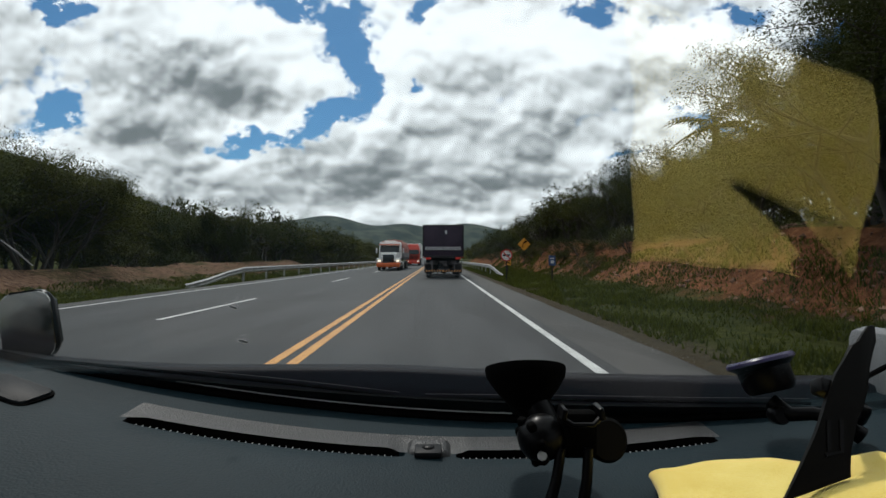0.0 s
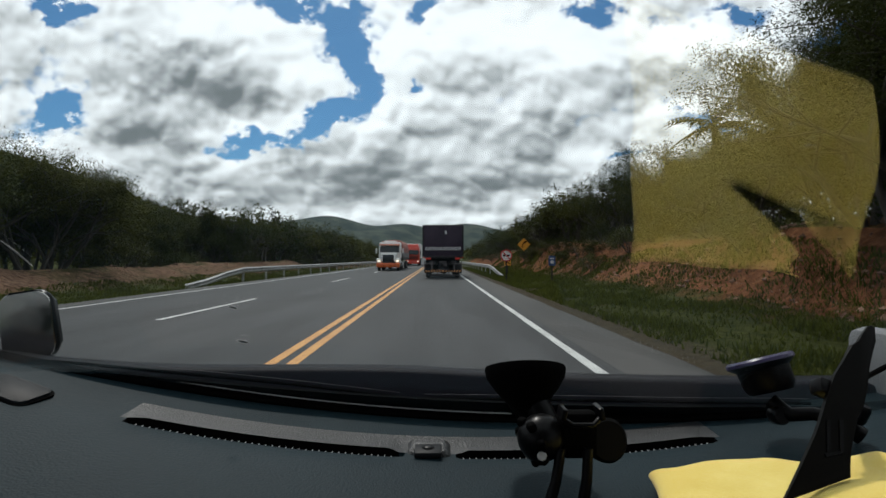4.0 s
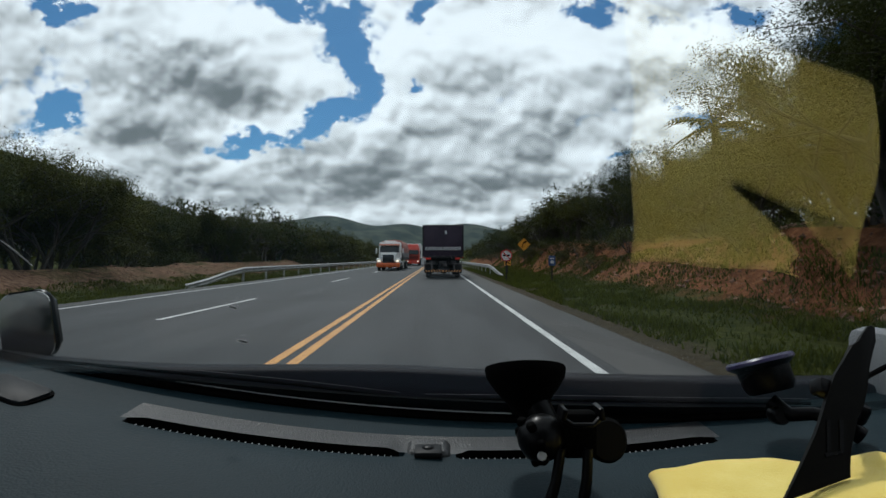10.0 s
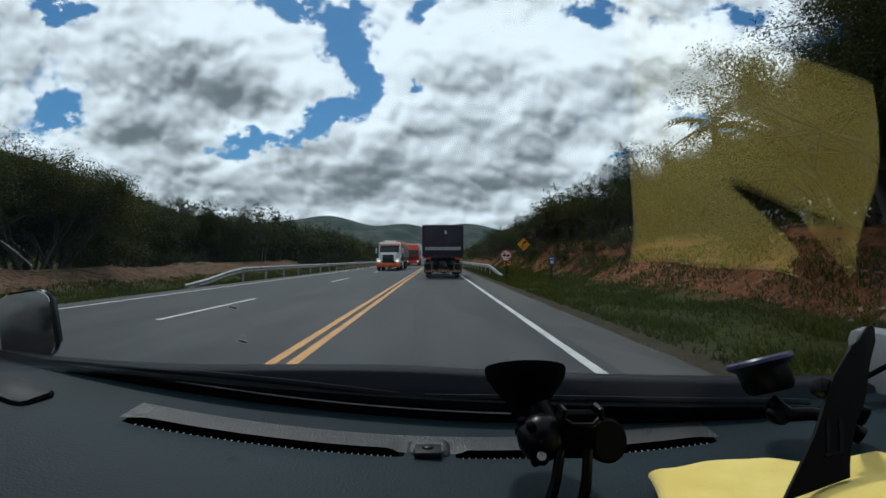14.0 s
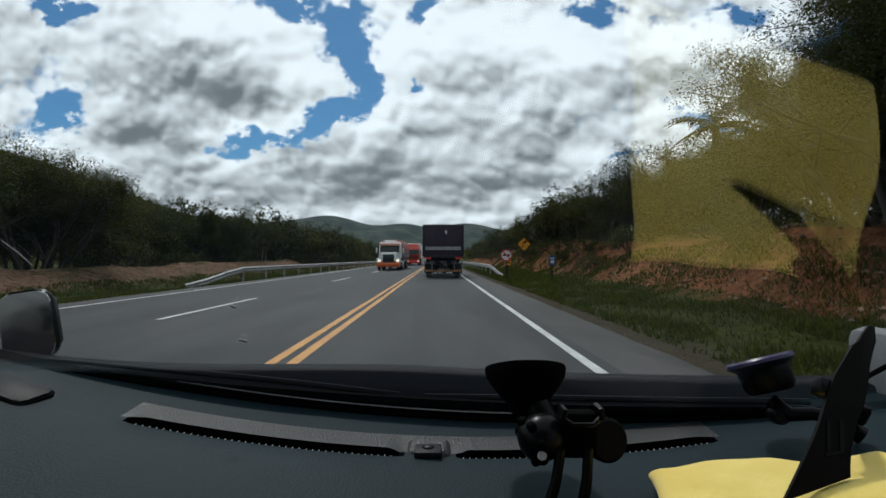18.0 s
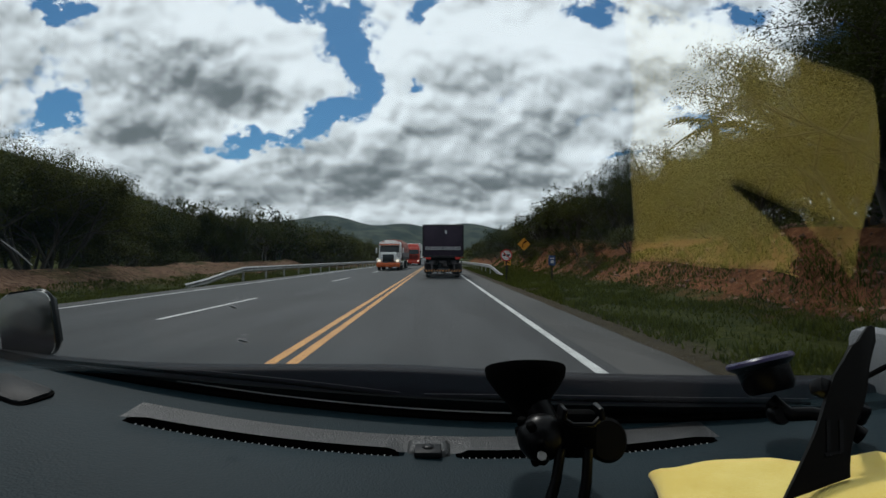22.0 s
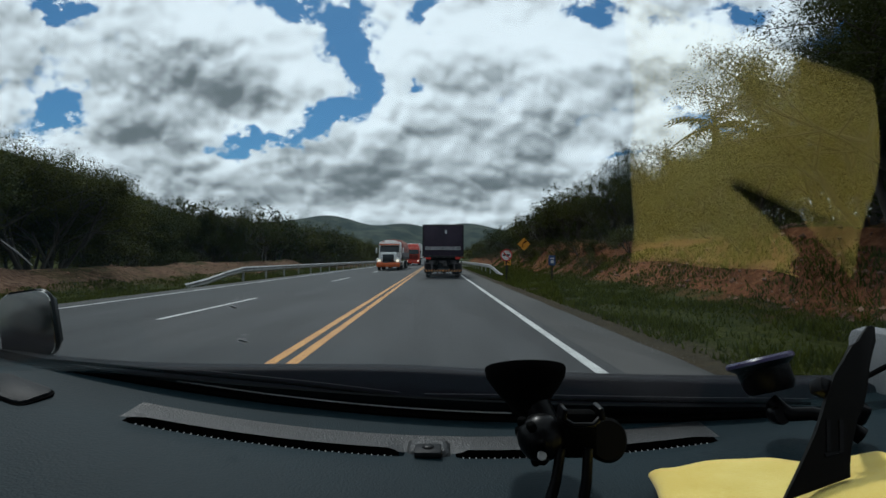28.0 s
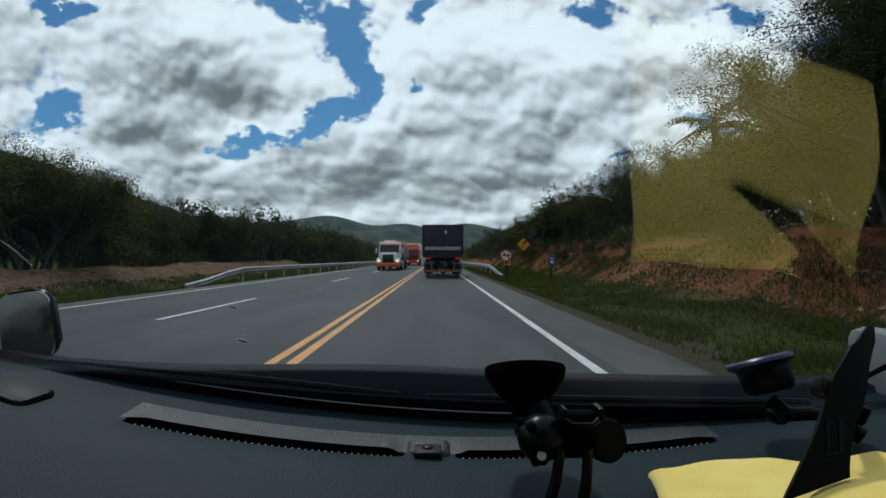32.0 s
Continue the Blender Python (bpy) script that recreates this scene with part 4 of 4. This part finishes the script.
def bonneted_lorry(at):
    """Oncoming lorry with a long bonnet and a tarpaulined trailer; it faces the camera."""
    t = empty("lorry", at, "oncoming white bonneted lorry with orange bumper and red tarpaulin load", "lorry")
    part("sleeper", block((2.4, 2.0, 1.75), (0, 3.1, 2.15), 0.14, taper=0.94), M["cab_white"], t, "white cab", True)
    part("bonnet", block((1.75, 1.7, 0.95), (0, 1.3, 1.35), 0.16, (-6, 0, 0), taper=0.92), M["cab_white"], t, "long white bonnet", True)
    part("grille", block((1.15, 0.08, 0.78), (0, 0.42, 1.28), 0.03), M["glass_dark"], t, "dark radiator grille", True)
    part("front_bumper", block((2.4, 0.5, 0.46), (0, 0.45, 0.60), 0.08), M["cab_orange"], t, "orange bumper", True)
    part("windscreen", block((2.0, 0.06, 0.72), (0, 2.10, 2.28), 0.02, (-14, 0, 0)), M["glass_dark"], t, "dark windscreen")
    part("sun_visor", block((2.2, 0.34, 0.10), (0, 1.98, 2.72), 0.03), M["cab_orange"], t, "", True)
    part("roof_box", block((1.3, 1.0, 0.16), (0, 3.1, 3.10), 0.05), M["cab_white"], t, "", True)
    for s in (-1, 1):
        part("wing", block((0.50, 1.3, 0.50), (s * 0.98, 1.1, 1.05), 0.12), M["cab_white"], t, "", True)
        part("headlamp", block((0.30, 0.10, 0.20), (s * 0.95, 0.44, 1.02), 0.03), M["head_lamp"], t, "lit headlamp", True)
        part("mirror", block((0.14, 0.14, 0.55), (s * 1.42, 2.2, 2.10), 0.03), M["cab_white"], t, "", True)
        part("fuel_tank", lathe([(0.28, -0.6), (0.32, -0.56), (0.32, 0.56), (0.28, 0.6)], (s * 0.98, 3.4, 0.72), (90, 0, 0), 20), M["steel"], t, "steel fuel tank", True)
        for y in (1.1, 5.0, 6.3, 13.0, 14.3, 15.6):
            wheel_of(t, (s * 1.0, y, 0.5))
    part("trailer_bed", block((2.55, 12.5, 0.35), (0, 10.6, 1.28), 0.03), M["frame_dark"], t, "dark trailer bed")
    part("side_board", block((2.6, 12.3, 0.55), (0, 10.6, 1.70), 0.02), M["frame_grey"], t, "weathered side boards")
    bm = bmesh.new()
    rings = []
    for k in range(26):
        y = 4.6 + 12.0 * k / 25
        h = 3.15 + 0.18 * math.sin(k * 0.9) + 0.12 * noise.noise((k * 0.6, 0, 0)) - (0.5 if k in (0, 25) else 0)
        ring = [(-1.26, 1.95), (-1.27, 2.6), (-1.1, h - 0.12), (-0.4, h), (0.4, h + 0.03), (1.1, h - 0.1), (1.27, 2.6), (1.26, 1.95)]
        rings.append([bm.verts.new((x + 0.03 * noise.noise((x, y, 2)), y, z)) for x, z in ring])
    for a, b in zip(rings, rings[1:]):
        for i in range(8):
            bm.faces.new((a[i], a[(i + 1) % 8], b[(i + 1) % 8], b[i]))
    bm.faces.new(rings[0])
    bm.faces.new(list(reversed(rings[-1])))
    part("tarpaulin", bm, M["tarp_red"], t, "dusty red tarpaulin over the load", True)
    return t


def flat_nosed_lorry(at):
    """Oncoming red cab-over lorry with a white box trailer; it faces the camera."""
    t = empty("lorry", at, "oncoming red flat-nosed lorry with white box trailer", "lorry")
    part("cab", block((2.45, 2.1, 2.35), (0, 1.1, 2.05), 0.14, taper=0.96), M["cab_red"], t, "red cab", True)
    part("roof_fairing", block((2.3, 1.7, 0.75), (0, 1.3, 3.5), 0.2, taper=0.8), M["cab_red"], t, "red roof fairing", True)
    part("windscreen", block((2.15, 0.06, 0.85), (0, 0.06, 2.40), 0.03, (-6, 0, 0)), M["glass_dark"], t, "dark windscreen")
    for k in range(5):
        part("grille_bar", block((1.9, 0.05, 0.07), (0, 0.03, 1.18 + 0.15 * k), 0.015), M["frame_dark"], t)
    part("front_bumper", block((2.45, 0.3, 0.5), (0, 0.1, 0.62), 0.08), M["cab_red"], t, "", True)
    for s in (-1, 1):
        part("headlamp", block((0.34, 0.08, 0.16), (s * 0.95, -0.03, 0.80), 0.03), M["head_lamp"], t, "lit headlamp", True)
        part("mirror", block((0.16, 0.16, 0.6), (s * 1.40, 0.3, 2.3), 0.03), M["frame_dark"], t, "", True)
        for y in (1.2, 4.6, 11.0, 12.3, 13.6):
            wheel_of(t, (s * 1.0, y, 0.5))
    part("trailer_box", block((2.6, 12.0, 2.7), (0, 8.6, 2.62), 0.04), M["box_white"], t, "white box trailer", True)
    part("trailer_rail", block((2.5, 11.8, 0.2), (0, 8.6, 1.15), 0.02), M["frame_dark"], t)
    return t


bonneted_lorry(pose(-5.0, 54.0, 0.0))
flat_nosed_lorry(pose(-4.3, 94.0, rise(100)))

# ---- guard rails and signs ----


def guard_rail(points, label):
    """A corrugated rail on posts; its first point dips to the ground."""
    t = empty("guard_rail", pose(0, 0, 0), label, "guard rail")
    profile = [(0.0, -0.155), (0.03, -0.13), (0.075, -0.10), (0.075, -0.055), (0.02, -0.015), (0.02, 0.015), (0.075, 0.055), (0.075, 0.10), (0.03, 0.13), (0.0, 0.155)]
    side = 1 if points[0][0] < 0 else -1
    bm = bmesh.new()
    rows = []
    for x, y, z in points:
        outer = [bm.verts.new((x + side * a, y, z + b)) for a, b in profile]
        inner = [bm.verts.new((x + side * (a - 0.006), y, z + b)) for a, b in profile]
        rows.append(outer + list(reversed(inner)))
    n = len(rows[0])
    for a, b in zip(rows, rows[1:]):
        for i in range(n):
            bm.faces.new((a[i], a[(i + 1) % n], b[(i + 1) % n], b[i]))
    bm.faces.new(rows[0])
    bm.faces.new(list(reversed(rows[-1])))
    part("rail", bm, M["steel"], t, "corrugated galvanised rail")
    for x, y, z in points[1::2]:
        low = ground_height(x, y) - 0.15
        part("post", block((0.10, 0.14, z + 0.12 - low), (x - side * 0.055, y, (z + 0.12 + low) / 2), 0.01), M["steel"], t)
    return t


def rail_line(x, y0, y1, bend=0.0):
    n = int((y1 - y0) / 2)
    out = []
    for i in range(n + 1):
        y = y0 + (y1 - y0) * i / n
        dip = 1 - step(0, 6, y - y0)
        out.append((x + bend * dip, y, rise(y) + 0.62 - 0.68 * dip))
    return out


guard_rail(rail_line(-10.9, 24, 150, -0.5), "long galvanised guard rail along the far verge")
guard_rail(rail_line(4.3, 37, 130, 0.4), "galvanised guard rail beside the shoulder, sloping into the grass")


def post_sign(name, at, label, h):
    t = empty(name, pose(*at), label, "road sign")
    part("post", block((0.07, 0.05, h), (0, 0.03, h / 2 - 0.1), 0.006), M["frame_dark"], t, "dark sign post")
    return t


s = post_sign("road_sign", (3.95, 30.0, ground_height(3.95, 30)), "round white no-overtaking sign with red rim on a post", 1.45)
part("face", lathe([(0.0, -0.01), (0.34, -0.01), (0.34, 0.01), (0.0, 0.011)], (0, -0.01, 1.45), (90, 0, 0), 32), M["sign_white"], s, "white round face")
ring = bmesh.new()
inner = [(0.27 * math.cos(a), 0.27 * math.sin(a)) for a in [2 * math.pi * k / 32 for k in range(32)]]
outer = [(0.34 * math.cos(a), 0.34 * math.sin(a)) for a in [2 * math.pi * k / 32 for k in range(32)]]
vi = [ring.verts.new((x, -0.026, 1.45 + z)) for x, z in inner]
vo = [ring.verts.new((x, -0.026, 1.45 + z)) for x, z in outer]
wi = [ring.verts.new((x, -0.018, 1.45 + z)) for x, z in inner]
wo = [ring.verts.new((x, -0.018, 1.45 + z)) for x, z in outer]
for k in range(32):
    j = (k + 1) % 32
    ring.faces.new((vi[k], vi[j], vo[j], vo[k]))
    ring.faces.new((vo[k], vo[j], wo[j], wo[k]))
    ring.faces.new((wi[k], wi[j], vi[j], vi[k]))
part("rim_band", ring, M["sign_red"], s, "red rim")
part("slash", block((0.58, 0.006, 0.06), (0, -0.0275, 1.45), 0.001, (0, 45, 0)), M["sign_red"], s, "red slash")
for x in (-0.12, 0.12):
    part("car_mark", block((0.16, 0.006, 0.10), (x, -0.0235, 1.45), 0.002), M["matt_black"], s, "black car mark")

s = post_sign("road_sign", (7.6, 46.0, ground_height(7.6, 46)), "amber diamond curve warning sign on a post", 1.9)
part("face", block((0.8, 0.02, 0.8), (0, -0.01, 1.95), 0.01, (0, 45, 0)), M["sign_amber"], s, "amber diamond face")
part("arrow", tube([(-0.12, -0.03, 1.65), (-0.12, -0.03, 1.95), (-0.03, -0.03, 2.10), (0.10, -0.03, 2.16)], 0.035, 8), M["matt_black"], s, "black curved arrow")
part("arrow_head", slab([(0.06, 2.02), (0.30, 2.22), (0.02, 2.30)], 0.02, pose(0, -0.03, 0)), M["matt_black"], s)

s = post_sign("kilometre_marker", (5.9, 27.0, ground_height(5.9, 27)), "small blue kilometre marker on a thin dark post", 1.05)
part("face", block((0.34, 0.02, 0.50), (0, -0.01, 1.05), 0.006), M["sign_blue"], s, "plain blue plate")
part("plate_bar", block((0.20, 0.006, 0.05), (0, -0.0235, 1.16), 0.001), M["sign_white"], s, "white bar")
part("plate_bar", block((0.16, 0.006, 0.14), (0, -0.0235, 0.98), 0.001), M["sign_white"], s, "white bar")
s = post_sign("chevron_board", (5.5, 41.0, ground_height(5.5, 41)), "amber chevron board with black arrows beside the rail's end", 0.95)
part("face", block((0.5, 0.02, 0.62), (0, -0.01, 0.95), 0.006), M["sign_amber"], s, "amber board")
for z in (0.70, 0.92):
    part("chevron", slab([(-0.20, z), (0.0, z + 0.16), (0.20, z), (0.20, z + 0.10), (0.0, z + 0.26), (-0.20, z + 0.10)], 0.006, pose(0, -0.0235, 0)), M["matt_black"], s, "black chevron")

# ---- trees and scrub ----


def skeleton_of(rng, height, stems, forks, levels, lean):
    """Limbs as (start, end, radius, radius) and the twig ends."""
    limbs, ends = [], []

    def grow(p, d, length, r, level):
        q = p
        for k in range(3):
            d2 = (d + Vector((rng.gauss(0, 0.16), rng.gauss(0, 0.16), rng.gauss(0.03, 0.1)))).normalized()
            nxt = q + d2 * length / 3
            limbs.append((q, nxt, r * (1 - 0.22 * k), r * (1 - 0.22 * (k + 1))))
            if level == levels:
                ends.append((nxt, d2))
            q, d = nxt, d2
        if level < levels:
            for _ in range(forks):
                side = Vector((rng.gauss(0, 1), rng.gauss(0, 1), rng.gauss(0.15, 0.6))).normalized()
                grow(q - d * length * rng.uniform(0, 0.45), (d * 0.75 + side * 0.85).normalized(), length * rng.uniform(0.6, 0.85), r * 0.5, level + 1)

    for s in range(stems):
        a = 2 * math.pi * (s + rng.random()) / stems
        grow(Vector((0.12 * math.cos(a), 0.12 * math.sin(a), -0.1)), Vector((lean * math.cos(a), lean * math.sin(a), 1)).normalized(), height * 0.42, 0.02 * height * rng.uniform(0.7, 1.1), 0)
    return limbs, ends


def tree_meshes(seed, height, stems, forks, levels, lean, leaves, size, cloud, leaf_mat):
    rng = random.Random(seed)
    limbs, ends = skeleton_of(rng, height, stems, forks, levels, lean)
    v, f = [], []
    for p, q, r0, r1 in limbs:
        d = (q - p).normalized()
        a = d.orthogonal().normalized()
        b = d.cross(a)
        k = len(v)
        for c, r in ((p, max(r0, 0.008)), (q, max(r1, 0.006))):
            for i in range(5):
                w_ = 2 * math.pi * i / 5
                v.append(c + r * (math.cos(w_) * a + math.sin(w_) * b))
        f += [(k + i, k + (i + 1) % 5, k + 5 + (i + 1) % 5, k + 5 + i) for i in range(5)]
    trunk = mesh_of("trunk", v, f, M["bark"], True)
    v, f = [], []
    for p, d in ends:
        for _ in range(leaves):
            c = p + Vector((rng.gauss(0, cloud), rng.gauss(0, cloud), rng.gauss(0, cloud * 0.8)))
            if c.z < 0.05:
                continue
            u = (d * 0.5 + Vector((rng.gauss(0, 1), rng.gauss(0, 1), rng.gauss(0, 0.7)))).normalized()
            s_ = u.orthogonal().normalized() if rng.random() < 0.5 else u.cross(Vector((0.3, 0.2, 1))).normalized()
            l_, w_ = size * rng.uniform(0.6, 1.3), size * rng.uniform(0.22, 0.4)
            k = len(v)
            v += [c - u * l_ / 2, c + s_ * w_ / 2, c + u * l_ / 2, c - s_ * w_ / 2]
            f.append((k, k + 1, k + 2, k + 3))
    return trunk, mesh_of("crown", v, f, leaf_mat)


def plant(name, meshes, x, y, scale, turn, label, category, family):
    t = empty(name, pose(x, y, ground_height(x, y) - 0.05, 0, 0, turn), label, category, family=family)
    t.scale = (scale, scale, scale)
    for pname, me in zip(("trunk", "crown"), meshes):
        ob = new(pname, me)
        ob.parent = t
    return t


TREES = [tree_meshes(10 + k, 4.4, 4 + k % 2, 3, 3, 0.55, 75, 0.092, 0.17, M["leaf_dark" if k % 2 else "leaf_olive"]) for k in range(5)]
TALL = [tree_meshes(30 + k, 5.4, 4, 3, 3, 0.42, 84, 0.092, 0.18, M["leaf_olive" if k % 2 else "leaf_dark"]) for k in range(3)]
FAR = [tree_meshes(90 + k, 5.6, 4, 4, 2, 0.5, 12, 0.32, 0.24, M["leaf_dark" if k % 2 else "leaf_olive"]) for k in range(4)]
SHRUBS = [tree_meshes(50 + k, 2.0, 6, 3, 2, 0.9, 16, 0.115, 0.12, M["leaf_olive" if k % 2 else "leaf_dark"]) for k in range(4)]
CLOSE = [tree_meshes(110 + k, 5.4, 5, 3, 3, 0.42, 220, 0.062, 0.15, M["leaf_dark"]) for k in range(2)]
THIN = [tree_meshes(70 + k, 5.0, 3, 3, 3, 0.5, 9, 0.13, 0.15, M["leaf_olive"]) for k in range(2)]

plan = random.Random(7)
# the wooded bank on the near side
y = 8.5
while y < 130:
    pace = 1.9 + y * 0.030
    for row, (x, kinds) in enumerate(((10.6, TREES), (13.4, TALL + TREES), (17.5, TALL))):
        if row == 0 and plan.random() < 0.25:
            continue
        xx = x + plan.uniform(-0.9, 1.1)
        meshes = plan.choice(FAR if y > 42 or row == 2 else CLOSE if y < 13 else kinds if plan.random() < 0.85 else THIN)
        tall = 1.24 if y < 36 else 1.0
        plant("tree", meshes, xx, y + plan.uniform(-1, 1), plan.uniform(0.72, 1.12) * (0.85 + 0.1 * row) * tall, plan.uniform(0, 360), "dense dark-green thorny tree on the red bank", "tree", "trees on the bank")
    for _ in range(2 if plan.random() < 0.7 else 1):
        plant("shrub", plan.choice(SHRUBS), 9.2 + plan.uniform(-1.0, 2.0), y + plan.uniform(-1, 1), plan.uniform(0.55, 1.05), plan.uniform(0, 360), "low dusty green shrub at the foot of the bank", "shrub", "shrubs along the bank")
    y += pace
for x, y, size in ((8.9, 9.4, 1.12), (10.2, 8.2, 1.2), (9.6, 11.6, 1.0)):
    plant("tree", CLOSE[int(x * 10) % 2], x, y, size, 40 * x, "tall dark-green tree leaning over the verge", "tree", "trees on the bank")
# scrub and trees beyond the far verge
y = 14.0
while y < 150:
    for row, x in enumerate((-18.0, -19.8, -24.0)):
        big = plan.random() < (0.35 if row == 0 else 0.85)
        xx, yy = x + plan.uniform(-1.2, 1.2), y + plan.uniform(-1.5, 1.5)
        if big:
            plant("tree", plan.choice(FAR if y > 48 else TREES + TALL), xx, yy, plan.uniform(1.1, 1.55), plan.uniform(0, 360), "dark-green thorny tree behind the sandy verge", "tree", "trees beyond the verge")
        else:
            plant("shrub", plan.choice(SHRUBS), xx, yy, plan.uniform(0.9, 1.6), plan.uniform(0, 360), "bushy olive-green shrub behind the sandy verge", "shrub", "shrubs beyond the verge")
    y += 2.0 + y * 0.035


def palm(x, y, h):
    t = empty("palm", pose(x, y, ground_height(x, y) - 0.05), "palm with a ragged crown of feathered fronds", "palm tree")
    part("trunk", tube([(0, 0, 0), (0.1, 0, h * 0.5), (0.05, 0, h)], [0.2, 0.17, 0.15], 10), M["bark"], t, "ringed grey trunk", True)
    rng = random.Random(3)
    for k in range(22):
        a, tip = 2 * math.pi * k / 22 + rng.uniform(-0.1, 0.1), rng.uniform(-0.2, 0.9)
        v, f = [], []
        last = None
        for j in range(13):
            u = j / 12
            c = Vector((math.cos(a) * 2.3 * u, math.sin(a) * 2.3 * u, h + 1.5 * u * tip * 1.6 + 0.5 * u - 1.7 * u * u))
            side = Vector((-math.sin(a), math.cos(a), 0))
            for s_ in (-1, 1):
                l_ = 0.55 * math.sin(math.pi * (0.12 + 0.86 * u))
                d = (side * s_ + Vector((math.cos(a), math.sin(a), 0)) * 0.6 + Vector((0, 0, -0.35))).normalized()
                b = Vector((math.cos(a), math.sin(a), 0)) * 0.085
                n = len(v)
                v += [c - b, c + b, c + d * l_]
                f.append((n, n + 1, n + 2))
            if last is not None:
                n = len(v)
                v += [last - side * 0.05, last + side * 0.05, c]
                f.append((n, n + 1, n + 2))
            last = c
        ob = new("frond", mesh_of("frond", v, f, M["leaf_olive"]))
        ob.parent = t
    return t


palm(11.0, 41.0, 3.3)
palm(13.0, 24.5, 5.2)
palm(-19.0, 27.0, 4.6)
BARE = tree_meshes(140, 5.0, 5, 3, 3, 0.8, 0, 0.1, 0.1, M["leaf_olive"])
tree = empty("bare_tree", pose(17.5, 62.0, ground_height(17.5, 62.0) - 0.05), "leafless grey tree among the scrub", "tree")
tree.scale = (1.3, 1.3, 1.3)
limbs = new("trunk", BARE[0])
limbs.parent = tree


def blades(name, label, x0, x1, y0, y1, count, tall, seed):
    """A stand of grass blades."""
    rng = random.Random(seed)
    v, f = [], []
    for _ in range(count):
        y = y0 + (y1 - y0) * rng.random() ** 1.7
        x = rng.uniform(x0, x1)
        if noise.noise((x * 0.5, y * 0.35, 8)) < -0.15 and rng.random() < 0.8:
            continue
        z = ground_height(x, y) - 0.02
        h = tall * rng.uniform(0.4, 1.0) * (0.7 + 0.8 * max(0, noise.noise((x * 0.8, y * 0.6, 3))))
        a, wide = rng.uniform(0, math.pi), 0.012 + 0.0012 * y
        lean = Vector((rng.gauss(0, 0.35), rng.gauss(0, 0.35), 1)) * h
        n = len(v)
        v += [(x - wide * math.cos(a), y - wide * math.sin(a), z), (x + wide * math.cos(a), y + wide * math.sin(a), z), (x + lean.x, y + lean.y, z + lean.z)]
        f.append((n, n + 1, n + 2))
    return tagged(new(name, mesh_of(name, v, f, M["grass"])), label, "grass", kind="stuff")


blades("verge_grass", "patchy green grass on the verge beside the shoulder", 3.5, 9.0, 3.0, 70, 60000, 0.22, 1)
blades("far_verge_grass", "dry patchy grass on the far verge", -14.2, -10.6, 9.0, 70, 30000, 0.2, 2)


def rubble(name, label, x0, x1, y0, y1, count, mat, seed):
    """Loose stones and clods."""
    rng = random.Random(seed)
    v, f = [], []
    for _ in range(count):
        x, y = rng.uniform(x0, x1), y0 + (y1 - y0) * rng.random() ** 1.5
        r = 0.025 + 0.085 * rng.random() ** 3
        c = Vector((x, y, ground_height(x, y) + r * 0.25))
        n = len(v)
        for dx, dy, dz in ((1, 0, 0), (-1, 0, 0), (0, 1, 0), (0, -1, 0), (0, 0, 0.8), (0, 0, -0.8)):
            v.append(c + Vector((dx, dy, dz)) * r * rng.uniform(0.7, 1.15) + Vector((rng.uniform(-0.3, 0.3), rng.uniform(-0.3, 0.3), 0)) * r)
        f += [(n, n + 2, n + 4), (n + 2, n + 1, n + 4), (n + 1, n + 3, n + 4), (n + 3, n, n + 4), (n + 2, n, n + 5), (n + 1, n + 2, n + 5), (n + 3, n + 1, n + 5), (n, n + 3, n + 5)]
    return tagged(new(name, mesh_of(name, v, f, mat)), label, "stones", kind="stuff")


rubble("bank_stones", "red-brown stones and clods on the earth bank", 7.2, 11.0, 6, 70, 2600, M["stone"], 5)
rubble("verge_stones", "small stones and clods on the sandy bank", -18, -14, 12, 70, 500, M["stone"], 6)


def far_scrub():
    """Bushes scattered over the hills and the valley."""
    rng = random.Random(11)
    v, f = [], []
    for _ in range(7000):
        d, a = rng.uniform(60, 700) ** 1.0, radians(rng.uniform(-52, 46))
        x, y = d * math.sin(a), d * math.cos(a)
        if -34 < x < 22 and y < 170 or -13 < x < 7:
            continue
        z = ground_height(x, y)
        size = rng.uniform(0.9, 2.2) * (1 + d / 900)
        for _ in range(9):
            c = Vector((x, y, z + size * 0.5)) + Vector((rng.gauss(0, 0.5), rng.gauss(0, 0.5), rng.gauss(0, 0.33))) * size
            u = Vector((rng.gauss(0, 1), rng.gauss(0, 1), rng.gauss(0, 1))).normalized() * size * 0.42
            w_ = u.orthogonal().normalized() * size * 0.3
            n = len(v)
            v += [c - u, c + w_, c + u, c - w_]
            f.append((n, n + 1, n + 2, n + 3))
    return tagged(new("hill_scrub", mesh_of("hill_scrub", v, f, M["leaf_olive"])), "scattered green scrub over the hills and valley", "bushes", kind="stuff")


far_scrub()
